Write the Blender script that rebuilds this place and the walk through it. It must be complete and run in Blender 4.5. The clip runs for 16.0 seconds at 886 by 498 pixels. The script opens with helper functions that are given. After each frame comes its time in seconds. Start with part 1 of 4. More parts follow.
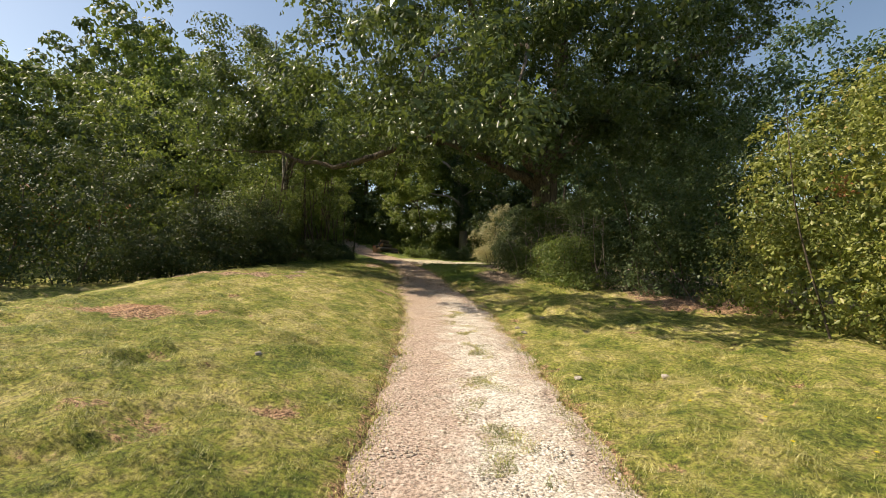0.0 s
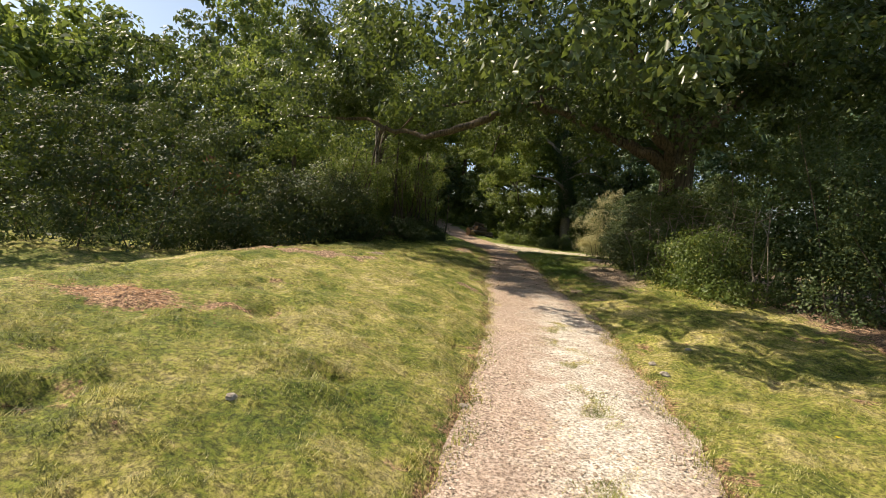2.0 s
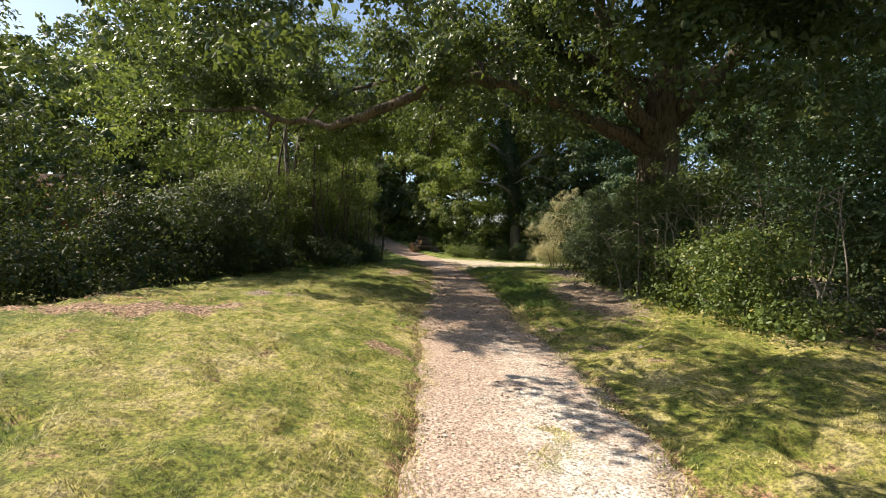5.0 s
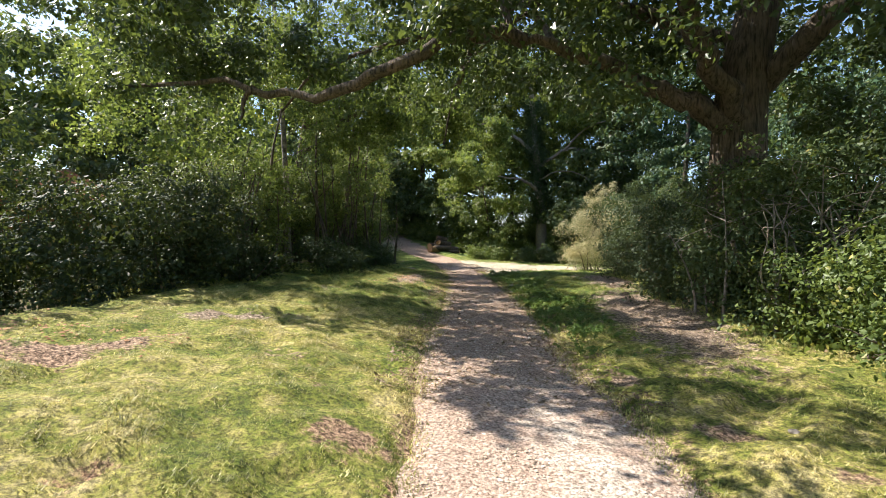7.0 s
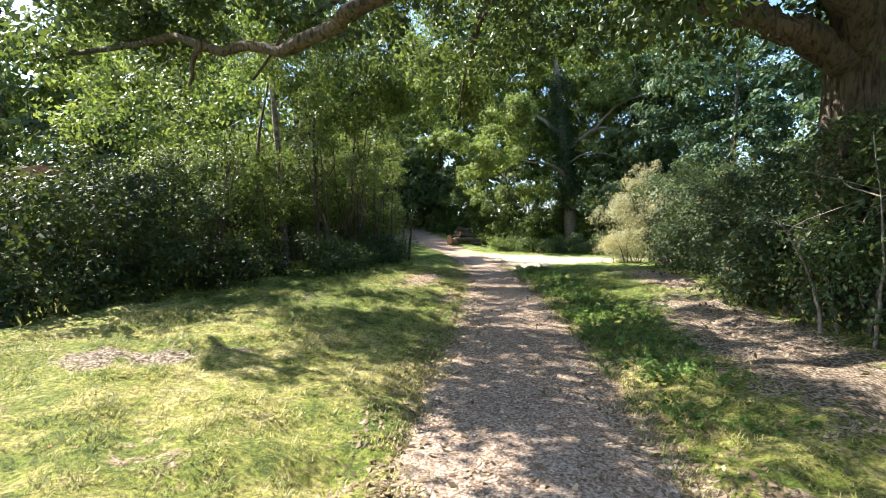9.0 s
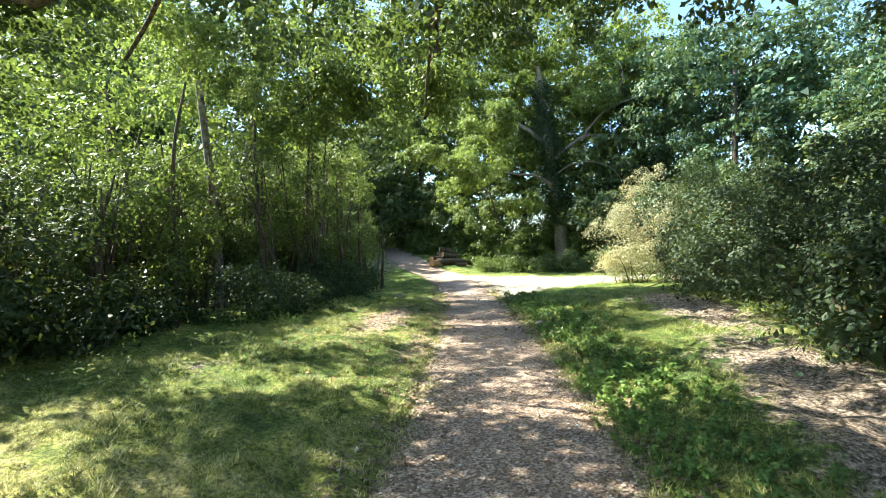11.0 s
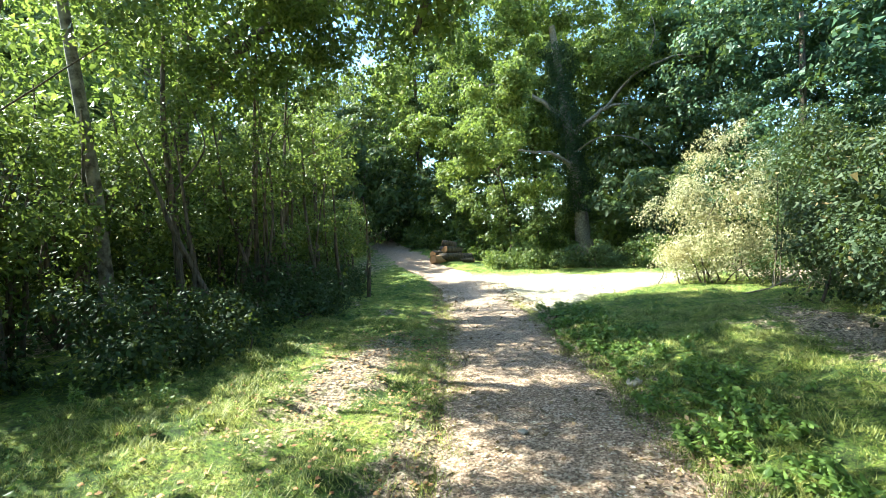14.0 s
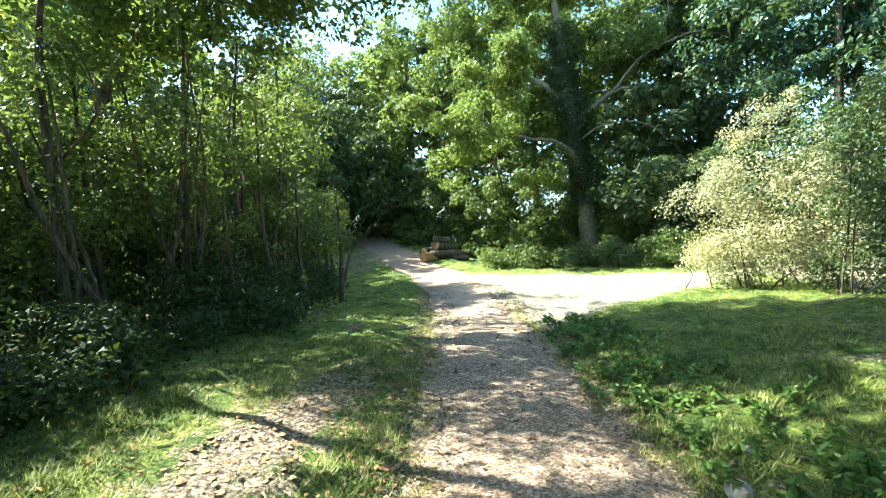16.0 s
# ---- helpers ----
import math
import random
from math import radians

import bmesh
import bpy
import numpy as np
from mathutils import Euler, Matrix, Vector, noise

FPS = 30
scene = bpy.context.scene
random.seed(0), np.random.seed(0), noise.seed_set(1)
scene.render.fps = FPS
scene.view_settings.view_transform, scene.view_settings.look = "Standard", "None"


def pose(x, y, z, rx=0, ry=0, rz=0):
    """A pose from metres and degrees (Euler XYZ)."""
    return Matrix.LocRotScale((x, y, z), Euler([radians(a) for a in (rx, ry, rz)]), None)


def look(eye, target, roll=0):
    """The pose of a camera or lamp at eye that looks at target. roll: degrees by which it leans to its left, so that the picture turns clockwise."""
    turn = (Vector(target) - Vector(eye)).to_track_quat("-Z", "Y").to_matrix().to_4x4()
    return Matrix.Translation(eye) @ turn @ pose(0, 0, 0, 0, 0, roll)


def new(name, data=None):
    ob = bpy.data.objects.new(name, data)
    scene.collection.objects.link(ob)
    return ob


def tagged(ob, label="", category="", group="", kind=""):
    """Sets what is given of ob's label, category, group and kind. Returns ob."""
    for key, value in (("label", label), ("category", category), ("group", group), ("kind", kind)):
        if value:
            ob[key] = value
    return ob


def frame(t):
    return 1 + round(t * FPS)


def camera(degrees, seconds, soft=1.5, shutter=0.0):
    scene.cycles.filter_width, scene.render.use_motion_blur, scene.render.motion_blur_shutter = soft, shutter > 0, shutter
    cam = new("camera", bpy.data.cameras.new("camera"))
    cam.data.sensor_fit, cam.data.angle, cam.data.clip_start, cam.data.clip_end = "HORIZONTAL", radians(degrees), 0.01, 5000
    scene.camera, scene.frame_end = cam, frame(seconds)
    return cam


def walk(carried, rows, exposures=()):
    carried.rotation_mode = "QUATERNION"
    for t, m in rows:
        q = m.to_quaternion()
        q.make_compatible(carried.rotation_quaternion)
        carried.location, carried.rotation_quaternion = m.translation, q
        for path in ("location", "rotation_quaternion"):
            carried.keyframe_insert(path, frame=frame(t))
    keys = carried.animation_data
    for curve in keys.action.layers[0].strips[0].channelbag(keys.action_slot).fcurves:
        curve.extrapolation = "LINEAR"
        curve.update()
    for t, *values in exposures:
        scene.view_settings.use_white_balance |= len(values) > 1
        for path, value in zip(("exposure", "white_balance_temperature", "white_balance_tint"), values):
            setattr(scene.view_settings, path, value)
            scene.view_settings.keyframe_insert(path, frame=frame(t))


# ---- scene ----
cam = camera(86.2, 16.0, soft=0.6)
PATH = [
    (0, (0.974, 2.698, 1.308), (0.946, 4.698, 1.291), 1.6),
    (0.5, (1.032, 3.271, 1.328), (0.892, 5.266, 1.293), 2.5),
    (1, (0.978, 3.764, 1.314), (0.675, 5.74, 1.252), 4.4),
    (1.5, (0.878, 4.294, 1.315), (0.497, 6.255, 1.222), 5.2),
    (2, (0.856, 4.834, 1.331), (0.433, 6.785, 1.22), 5.1),
    (2.5, (0.862, 5.405, 1.353), (0.537, 7.376, 1.27), 4.0),
    (3, (0.841, 5.982, 1.35), (0.609, 7.968, 1.292), 2.2),
    (3.5, (0.834, 6.622, 1.345), (0.624, 8.61, 1.283), 1.4),
    (4, (0.793, 7.207, 1.363), (0.59, 9.196, 1.305), 1.0),
    (4.2, (0.769, 7.461, 1.364), (0.568, 9.45, 1.312), 0.9),
    (6.3, (0.624, 9.961, 1.394), (0.352, 11.942, 1.359), 1.1),
    (6.5, (0.617, 10.186, 1.383), (0.342, 12.167, 1.346), 0.8),
    (7, (0.552, 10.73, 1.408), (0.24, 12.705, 1.366), 1.1),
    (7.5, (0.453, 11.315, 1.415), (0.114, 13.285, 1.382), 1.3),
    (8, (0.368, 11.825, 1.419), (-0.026, 13.785, 1.366), 1.4),
    (8.5, (0.329, 12.32, 1.405), (-0.103, 14.272, 1.334), 0.8),
    (9, (0.381, 12.822, 1.456), (-0.028, 14.778, 1.374), -0.3),
    (9.5, (0.418, 13.391, 1.493), (0.043, 15.355, 1.449), -0.9),
    (10, (0.364, 13.916, 1.505), (0.009, 15.884, 1.477), -1.6),
    (10.2, (0.358, 14.147, 1.501), (0.006, 16.116, 1.493), -1.8),
    (12.3, (0.035, 17.086, 1.673), (-0.336, 19.052, 1.672), -3.5),
    (12.5, (-0.021, 17.327, 1.664), (-0.376, 19.296, 1.655), -3.4),
    (13, (-0.15, 17.939, 1.648), (-0.506, 19.907, 1.63), -3.1),
    (13.5, (-0.304, 18.515, 1.631), (-0.638, 20.487, 1.611), -3.5),
    (14, (-0.441, 19.01, 1.62), (-0.813, 20.975, 1.583), -3.9),
    (14.5, (-0.471, 19.488, 1.577), (-0.904, 21.439, 1.503), -4.3),
    (15, (-0.43, 19.988, 1.588), (-0.84, 21.944, 1.504), -4.8),
    (15.5, (-0.463, 20.553, 1.59), (-0.838, 22.516, 1.518), -4.5),
    (16, (-0.566, 21.018, 1.575), (-0.928, 22.985, 1.522), -3.8),
]
walk(cam, [(t, look(eye, target, roll)) for t, eye, target, roll in PATH],
     exposures=[(0.0, 0.58, 7150, 10), (4.0, 0.83, 6900, 11), (7.0, 1.32, 6150, 12), (10.0, 2.1, 5900, 4), (12.5, 2.36, 5750, -5), (16.0, 2.46, 5700, -9)])

# ---- light ----
SUN_TO = Vector((-0.70, 0.13, 0.70)).normalized()      # towards the sun
elev = math.asin(SUN_TO.z)
world = bpy.data.worlds.new("sky")
scene.world = world
world.use_nodes = True
sky = world.node_tree.nodes.new("ShaderNodeTexSky")
sky.sky_type, sky.sun_disc = "NISHITA", False
sky.dust_density, sky.ozone_density = 1.0, 1.3
sky.sun_elevation, sky.sun_rotation = elev, math.atan2(SUN_TO.x, SUN_TO.y)
bg = world.node_tree.nodes["Background"]
bg.inputs["Strength"].default_value = 0.102
world.node_tree.links.new(sky.outputs[0], bg.inputs["Color"])
sun = new("sun", bpy.data.lights.new("sun", "SUN"))
sun.data.energy, sun.data.angle, sun.data.color = 5.0, radians(0.53), (1.0, 0.90, 0.76)
sun.matrix_world = look((-40, 20, 60), Vector((-40, 20, 60)) - SUN_TO)

rng = np.random.default_rng(7)


# ---- materials ----
def material(name, build):
    m = bpy.data.materials.new(name)
    m.use_nodes = True
    nt = m.node_tree
    nt.nodes.clear()
    out = nt.nodes.new("ShaderNodeOutputMaterial")
    build(nt, out)
    return m


def node(nt, kind, **values):
    n = nt.nodes.new(kind)
    for key, value in values.items():
        n.inputs[key.replace("_", " ")].default_value = value
    return n


def ramp(nt, stops):
    n = nt.nodes.new("ShaderNodeValToRGB")
    els = n.color_ramp.elements
    while len(els) < len(stops):
        els.new(0.5)
    for e, (p, c) in zip(els, stops):
        e.position, e.color = p, (*c, 1)
    return n


def noise_tex(nt, scale, detail=4.0, rough=0.6):
    c = nt.nodes.new("ShaderNodeNewGeometry")
    n = node(nt, "ShaderNodeTexNoise", Scale=scale, Detail=detail, Roughness=rough)
    nt.links.new(c.outputs["Position"], n.inputs["Vector"])
    return n


def mix(nt, fac, a, b):
    n = nt.nodes.new("ShaderNodeMix")
    n.data_type = "RGBA"
    for k, v in ((0, fac), (6, a), (7, b)):
        if hasattr(v, "is_output"):
            nt.links.new(v, n.inputs[k])
        else:
            n.inputs[k].default_value = v if k == 0 else (*v, 1)
    return n.outputs[2]


def leaf_material(name, dark, light, old, gloss=0.45, glow=0.35):
    def build(nt, out):
        geo = nt.nodes.new("ShaderNodeNewGeometry")
        r = ramp(nt, [(0.0, dark), (0.55, light), (0.93, light), (1.0, old)])
        nt.links.new(geo.outputs["Random Per Island"], r.inputs[0])
        big = noise_tex(nt, 0.7, 3.0)
        br = ramp(nt, [(0.3, (0.72, 0.78, 0.8)), (0.7, (1.2, 1.12, 0.95))])
        nt.links.new(big.outputs[0], br.inputs[0])
        mul = nt.nodes.new("ShaderNodeMix")
        mul.data_type, mul.blend_type = "RGBA", "MULTIPLY"
        mul.inputs[0].default_value = 1.0
        nt.links.new(r.outputs[0], mul.inputs[6])
        nt.links.new(br.outputs[0], mul.inputs[7])
        col = mul.outputs[2]
        p = node(nt, "ShaderNodeBsdfPrincipled", Roughness=gloss)
        p.inputs["Specular IOR Level"].default_value = 0.36
        nt.links.new(col, p.inputs["Base Color"])
        tr = nt.nodes.new("ShaderNodeBsdfTranslucent")
        warm = mix(nt, 0.5, col, (0.27, 0.34, 0.045))
        nt.links.new(warm, tr.inputs[0])
        ms = nt.nodes.new("ShaderNodeMixShader")
        ms.inputs[0].default_value = glow
        nt.links.new(p.outputs[0], ms.inputs[1])
        nt.links.new(tr.outputs[0], ms.inputs[2])
        nt.links.new(ms.outputs[0], out.inputs[0])
    return material(name, build)


def surface_material(name, stops, scale, rough=0.9, bump=0.4, bump_scale=None, detail=6.0):
    def build(nt, out):
        n = noise_tex(nt, scale, detail, 0.65)
        r = ramp(nt, stops)
        nt.links.new(n.outputs[0], r.inputs[0])
        p = node(nt, "ShaderNodeBsdfPrincipled", Roughness=rough)
        nt.links.new(r.outputs[0], p.inputs["Base Color"])
        f = noise_tex(nt, bump_scale or scale * 6, 5.0, 0.7)
        b = node(nt, "ShaderNodeBump", Strength=bump, Distance=0.03)
        nt.links.new(f.outputs[0], b.inputs["Height"])
        nt.links.new(b.outputs[0], p.inputs["Normal"])
        nt.links.new(p.outputs[0], out.inputs[0])
    return material(name, build)


OAK_LEAF = leaf_material("oak_leaf", (0.022, 0.046, 0.017), (0.072, 0.108, 0.048), (0.17, 0.18, 0.09), 0.36, 0.3)
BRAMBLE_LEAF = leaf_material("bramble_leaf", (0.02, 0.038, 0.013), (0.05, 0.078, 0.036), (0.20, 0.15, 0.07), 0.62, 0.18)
WOOD_LEAF = leaf_material("wood_leaf", (0.024, 0.046, 0.016), (0.088, 0.13, 0.054), (0.22, 0.20, 0.07), 0.55, 0.27)
SPRUCE_LEAF = leaf_material("blue_green_leaf", (0.018, 0.046, 0.026), (0.065, 0.125, 0.07), (0.16, 0.2, 0.1), 0.5, 0.27)
PALE_LEAF = leaf_material("pale_leaf", (0.06, 0.105, 0.028), (0.21, 0.265, 0.078), (0.42, 0.37, 0.10), 0.5, 0.48)
# dry straw leaves, made paler still by sun put into the colour
SUNLIT_DRY_LEAF = leaf_material("sunlit_dry_leaf", (0.24, 0.23, 0.11), (0.58, 0.53, 0.33), (0.72, 0.64, 0.45), 0.6, 0.22)


def bark_build(dark, light):
    def build(nt, out):
        geo = nt.nodes.new("ShaderNodeNewGeometry")
        mp = node(nt, "ShaderNodeMapping")
        mp.inputs["Scale"].default_value = (1.0, 1.0, 0.16)
        nt.links.new(geo.outputs["Position"], mp.inputs["Vector"])
        n = node(nt, "ShaderNodeTexNoise", Scale=22.0, Detail=6.0, Roughness=0.65)
        nt.links.new(mp.outputs[0], n.inputs["Vector"])
        big = noise_tex(nt, 2.2, 3.0)
        r = ramp(nt, [(0.36, dark), (0.56, light)])
        nt.links.new(n.outputs[0], r.inputs[0])
        tone = ramp(nt, [(0.35, (0.7, 0.72, 0.66)), (0.65, (1.15, 1.1, 1.05))])
        nt.links.new(big.outputs[0], tone.inputs[0])
        mul = nt.nodes.new("ShaderNodeMix")
        mul.data_type, mul.blend_type = "RGBA", "MULTIPLY"
        mul.inputs[0].default_value = 1.0
        nt.links.new(r.outputs[0], mul.inputs[6])
        nt.links.new(tone.outputs[0], mul.inputs[7])
        p = node(nt, "ShaderNodeBsdfPrincipled", Roughness=0.95)
        nt.links.new(mul.outputs[2], p.inputs["Base Color"])
        bp = node(nt, "ShaderNodeBump", Strength=1.0, Distance=0.05)
        nt.links.new(n.outputs[0], bp.inputs["Height"])
        nt.links.new(bp.outputs[0], p.inputs["Normal"])
        nt.links.new(p.outputs[0], out.inputs[0])
    return build


BARK = material("bark", bark_build((0.034, 0.027, 0.02), (0.155, 0.12, 0.092)))
SOIL = surface_material("soil", [(0.36, (0.26, 0.12, 0.05)), (0.64, (0.60, 0.36, 0.19))], 3, 0.95, 0.6, 25)


def grass_build(nt, out):
    geo = nt.nodes.new("ShaderNodeNewGeometry")
    green = ramp(nt, [(0.0, (0.09, 0.135, 0.022)), (0.5, (0.22, 0.26, 0.045)), (1.0, (0.41, 0.42, 0.11))])
    straw = ramp(nt, [(0.0, (0.29, 0.26, 0.07)), (0.5, (0.53, 0.46, 0.17)), (1.0, (0.74, 0.65, 0.35))])
    for c in (green, straw):
        nt.links.new(geo.outputs["Random Per Island"], c.inputs[0])
    a = noise_tex(nt, 1.1, 6.0, 0.7)
    m = ramp(nt, [(0.36, (0.1, 0.1, 0.1)), (0.58, (1, 1, 1))])
    nt.links.new(a.outputs[0], m.inputs[0])
    xyz = nt.nodes.new("ShaderNodeSeparateXYZ")
    nt.links.new(geo.outputs["Position"], xyz.inputs[0])
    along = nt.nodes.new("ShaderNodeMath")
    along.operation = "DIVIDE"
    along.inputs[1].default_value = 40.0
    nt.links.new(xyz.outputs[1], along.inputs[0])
    # straw share along y: full near y 12, low from y 20 on
    straw_along = ramp(nt, [(0.1, (0.5, 0.5, 0.5)), (0.2, (0.75, 0.75, 0.75)), (0.3, (1, 1, 1)), (0.42, (0.95, 0.95, 0.95)), (0.5, (0.2, 0.2, 0.2)), (0.57, (0.25, 0.25, 0.25)), (0.75, (0.4, 0.4, 0.4))])
    nt.links.new(along.outputs[0], straw_along.inputs[0])
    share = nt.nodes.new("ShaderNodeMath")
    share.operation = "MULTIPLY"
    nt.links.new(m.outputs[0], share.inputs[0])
    nt.links.new(straw_along.outputs[0], share.inputs[1])
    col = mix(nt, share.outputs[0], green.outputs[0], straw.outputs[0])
    patch = noise_tex(nt, 5.5, 5.0, 0.7)
    tone = ramp(nt, [(0.38, (0.45, 0.5, 0.42)), (0.5, (1.0, 1.0, 1.0)), (0.62, (1.5, 1.45, 1.4))])
    nt.links.new(patch.outputs[0], tone.inputs[0])
    mul = nt.nodes.new("ShaderNodeMix")
    mul.data_type, mul.blend_type = "RGBA", "MULTIPLY"
    mul.inputs[0].default_value = 1.0
    nt.links.new(col, mul.inputs[6])
    nt.links.new(tone.outputs[0], mul.inputs[7])
    col = mul.outputs[2]
    p = node(nt, "ShaderNodeBsdfPrincipled", Roughness=0.55)
    nt.links.new(col, p.inputs["Base Color"])
    tr = nt.nodes.new("ShaderNodeBsdfTranslucent")
    nt.links.new(col, tr.inputs[0])
    ms = nt.nodes.new("ShaderNodeMixShader")
    ms.inputs[0].default_value = 0.35
    nt.links.new(p.outputs[0], ms.inputs[1])
    nt.links.new(tr.outputs[0], ms.inputs[2])
    nt.links.new(ms.outputs[0], out.inputs[0])


# paler copy of the oak leaf: bright canopy light is part of its colour
LIT_BOUGH_LEAF = leaf_material("lit_bough_leaf", (0.04, 0.075, 0.022), (0.18, 0.24, 0.068), (0.4, 0.4, 0.11), 0.45, 0.5)
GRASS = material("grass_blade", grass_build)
# bramble leaves much paler than BRAMBLE_LEAF, the sunlight put into the colour
SUNLIT_HEDGE_LEAF = leaf_material("sunlit_hedge_leaf", (0.08, 0.11, 0.03), (0.31, 0.33, 0.095), (0.46, 0.30, 0.13), 0.42, 0.35)
HAZEL_LEAF = leaf_material("hazel_leaf", (0.022, 0.045, 0.014), (0.15, 0.205, 0.06), (0.36, 0.33, 0.09), 0.45, 0.38)
HERB_LEAF = leaf_material("herb_leaf", (0.06, 0.12, 0.03), (0.19, 0.29, 0.07), (0.32, 0.38, 0.12), 0.45, 0.35)
IVY_LEAF = leaf_material("ivy_leaf", (0.018, 0.036, 0.013), (0.04, 0.07, 0.022), (0.08, 0.1, 0.03), 0.65, 0.15)
LITTER = leaf_material("leaf_litter", (0.10, 0.06, 0.036), (0.30, 0.21, 0.14), (0.60, 0.52, 0.42), 0.7, 0.15)
PEBBLE = leaf_material("pebble", (0.15, 0.11, 0.085), (0.50, 0.42, 0.35), (0.78, 0.73, 0.66), 0.85, 0.0)
PALE_WOOD = surface_material("pale_wood", [(0.36, (0.11, 0.09, 0.068)), (0.64, (0.34, 0.29, 0.23))], 14, 0.9, 0.5, 50)
SAWN = surface_material("sawn_wood", [(0.3, (0.36, 0.19, 0.08)), (0.7, (0.55, 0.33, 0.16))], 10, 0.8, 0.3, 60)


def ground_build(nt, out):
    at = nt.nodes.new("ShaderNodeAttribute")
    at.attribute_name = "bare"
    big, mid, fine = noise_tex(nt, 1.1, 5.0, 0.7), noise_tex(nt, 6.0, 8.0, 0.78), noise_tex(nt, 30, 6.0, 0.8)
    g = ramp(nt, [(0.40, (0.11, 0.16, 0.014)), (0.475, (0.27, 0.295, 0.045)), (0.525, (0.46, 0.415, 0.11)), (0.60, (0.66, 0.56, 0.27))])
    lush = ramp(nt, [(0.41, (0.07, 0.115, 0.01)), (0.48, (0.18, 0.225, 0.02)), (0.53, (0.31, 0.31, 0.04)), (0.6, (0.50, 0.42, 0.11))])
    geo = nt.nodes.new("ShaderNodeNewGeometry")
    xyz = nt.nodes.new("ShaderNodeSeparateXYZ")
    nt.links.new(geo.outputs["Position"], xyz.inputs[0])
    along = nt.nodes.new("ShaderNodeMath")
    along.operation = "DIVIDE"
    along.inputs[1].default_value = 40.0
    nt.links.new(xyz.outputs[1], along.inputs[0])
    # greener turf from y 16 on, with the trees' shade darkening its colour
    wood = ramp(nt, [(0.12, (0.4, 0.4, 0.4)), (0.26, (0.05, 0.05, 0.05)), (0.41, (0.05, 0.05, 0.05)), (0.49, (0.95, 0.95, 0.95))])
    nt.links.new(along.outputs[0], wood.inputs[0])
    s1 = nt.nodes.new("ShaderNodeMath")
    s1.operation = "MULTIPLY_ADD"
    s1.inputs[1].default_value = 0.5
    nt.links.new(mid.outputs[0], s1.inputs[0])
    s2 = nt.nodes.new("ShaderNodeMath")
    s2.operation = "MULTIPLY"
    s2.inputs[1].default_value = 0.5
    nt.links.new(big.outputs[0], s2.inputs[0])
    nt.links.new(s2.outputs[0], s1.inputs[2])
    nt.links.new(s1.outputs[0], g.inputs[0])
    nt.links.new(s1.outputs[0], lush.inputs[0])
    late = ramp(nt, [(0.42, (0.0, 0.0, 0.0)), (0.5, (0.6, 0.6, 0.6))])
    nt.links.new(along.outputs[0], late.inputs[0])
    e = ramp(nt, [(0.38, (0.20, 0.085, 0.035)), (0.5, (0.50, 0.25, 0.12)), (0.62, (0.68, 0.42, 0.24))])
    nt.links.new(fine.outputs[0], e.inputs[0])
    edge = nt.nodes.new("ShaderNodeMath")
    edge.operation = "MULTIPLY_ADD"
    edge.inputs[1].default_value, edge.inputs[2].default_value = 2.6, -1.3
    nt.links.new(mid.outputs[0], edge.inputs[0])
    add = nt.nodes.new("ShaderNodeMath")
    add.operation = "ADD"
    nt.links.new(at.outputs["Fac"], add.inputs[0])
    nt.links.new(edge.outputs[0], add.inputs[1])
    mask = nt.nodes.new("ShaderNodeMapRange")
    mask.inputs["From Min"].default_value, mask.inputs["From Max"].default_value = 0.4, 0.65
    nt.links.new(add.outputs[0], mask.inputs["Value"])
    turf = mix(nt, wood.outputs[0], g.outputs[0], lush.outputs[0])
    # deep green past y 17: grass tone with tree shade painted in
    in_shade = ramp(nt, [(0.42, (0.05, 0.10, 0.012)), (0.5, (0.11, 0.19, 0.025)), (0.58, (0.26, 0.31, 0.06))])
    nt.links.new(s1.outputs[0], in_shade.inputs[0])
    turf = mix(nt, late.outputs[0], turf, in_shade.outputs[0])
    dusty = ramp(nt, [(0.38, (0.14, 0.095, 0.065)), (0.5, (0.34, 0.255, 0.185)), (0.62, (0.60, 0.49, 0.38))])
    nt.links.new(fine.outputs[0], dusty.inputs[0])
    dust = ramp(nt, [(0.3, (0.35, 0.35, 0.35)), (0.4, (0.95, 0.95, 0.95))])
    nt.links.new(along.outputs[0], dust.inputs[0])
    soil = mix(nt, dust.outputs[0], e.outputs[0], dusty.outputs[0])
    col = mix(nt, mask.outputs[0], turf, soil)
    dark = ramp(nt, [(0.42, (0.42, 0.42, 0.40)), (0.5, (0.97, 0.97, 0.96)), (0.58, (1.4, 1.4, 1.36))])
    nt.links.new(fine.outputs[0], dark.inputs[0])
    # trodden junction soil, whitened further by sunlight painted into its colour
    worn = nt.nodes.new("ShaderNodeAttribute")
    worn.attribute_name = "sunlit_pale"
    col = mix(nt, worn.outputs["Fac"], col, (0.64, 0.56, 0.41))
    mul = nt.nodes.new("ShaderNodeMix")
    mul.data_type, mul.blend_type = "RGBA", "MULTIPLY"
    mul.inputs[0].default_value = 1.0
    nt.links.new(col, mul.inputs[6])
    nt.links.new(dark.outputs[0], mul.inputs[7])
    p = node(nt, "ShaderNodeBsdfPrincipled", Roughness=0.95)
    nt.links.new(mul.outputs[2], p.inputs["Base Color"])
    b = node(nt, "ShaderNodeBump", Strength=1.0, Distance=0.09)
    rough = nt.nodes.new("ShaderNodeMath")
    rough.operation = "MULTIPLY_ADD"
    rough.inputs[1].default_value = 0.5
    nt.links.new(fine.outputs[0], rough.inputs[0])
    nt.links.new(mid.outputs[0], rough.inputs[2])
    nt.links.new(rough.outputs[0], b.inputs["Height"])
    nt.links.new(b.outputs[0], p.inputs["Normal"])
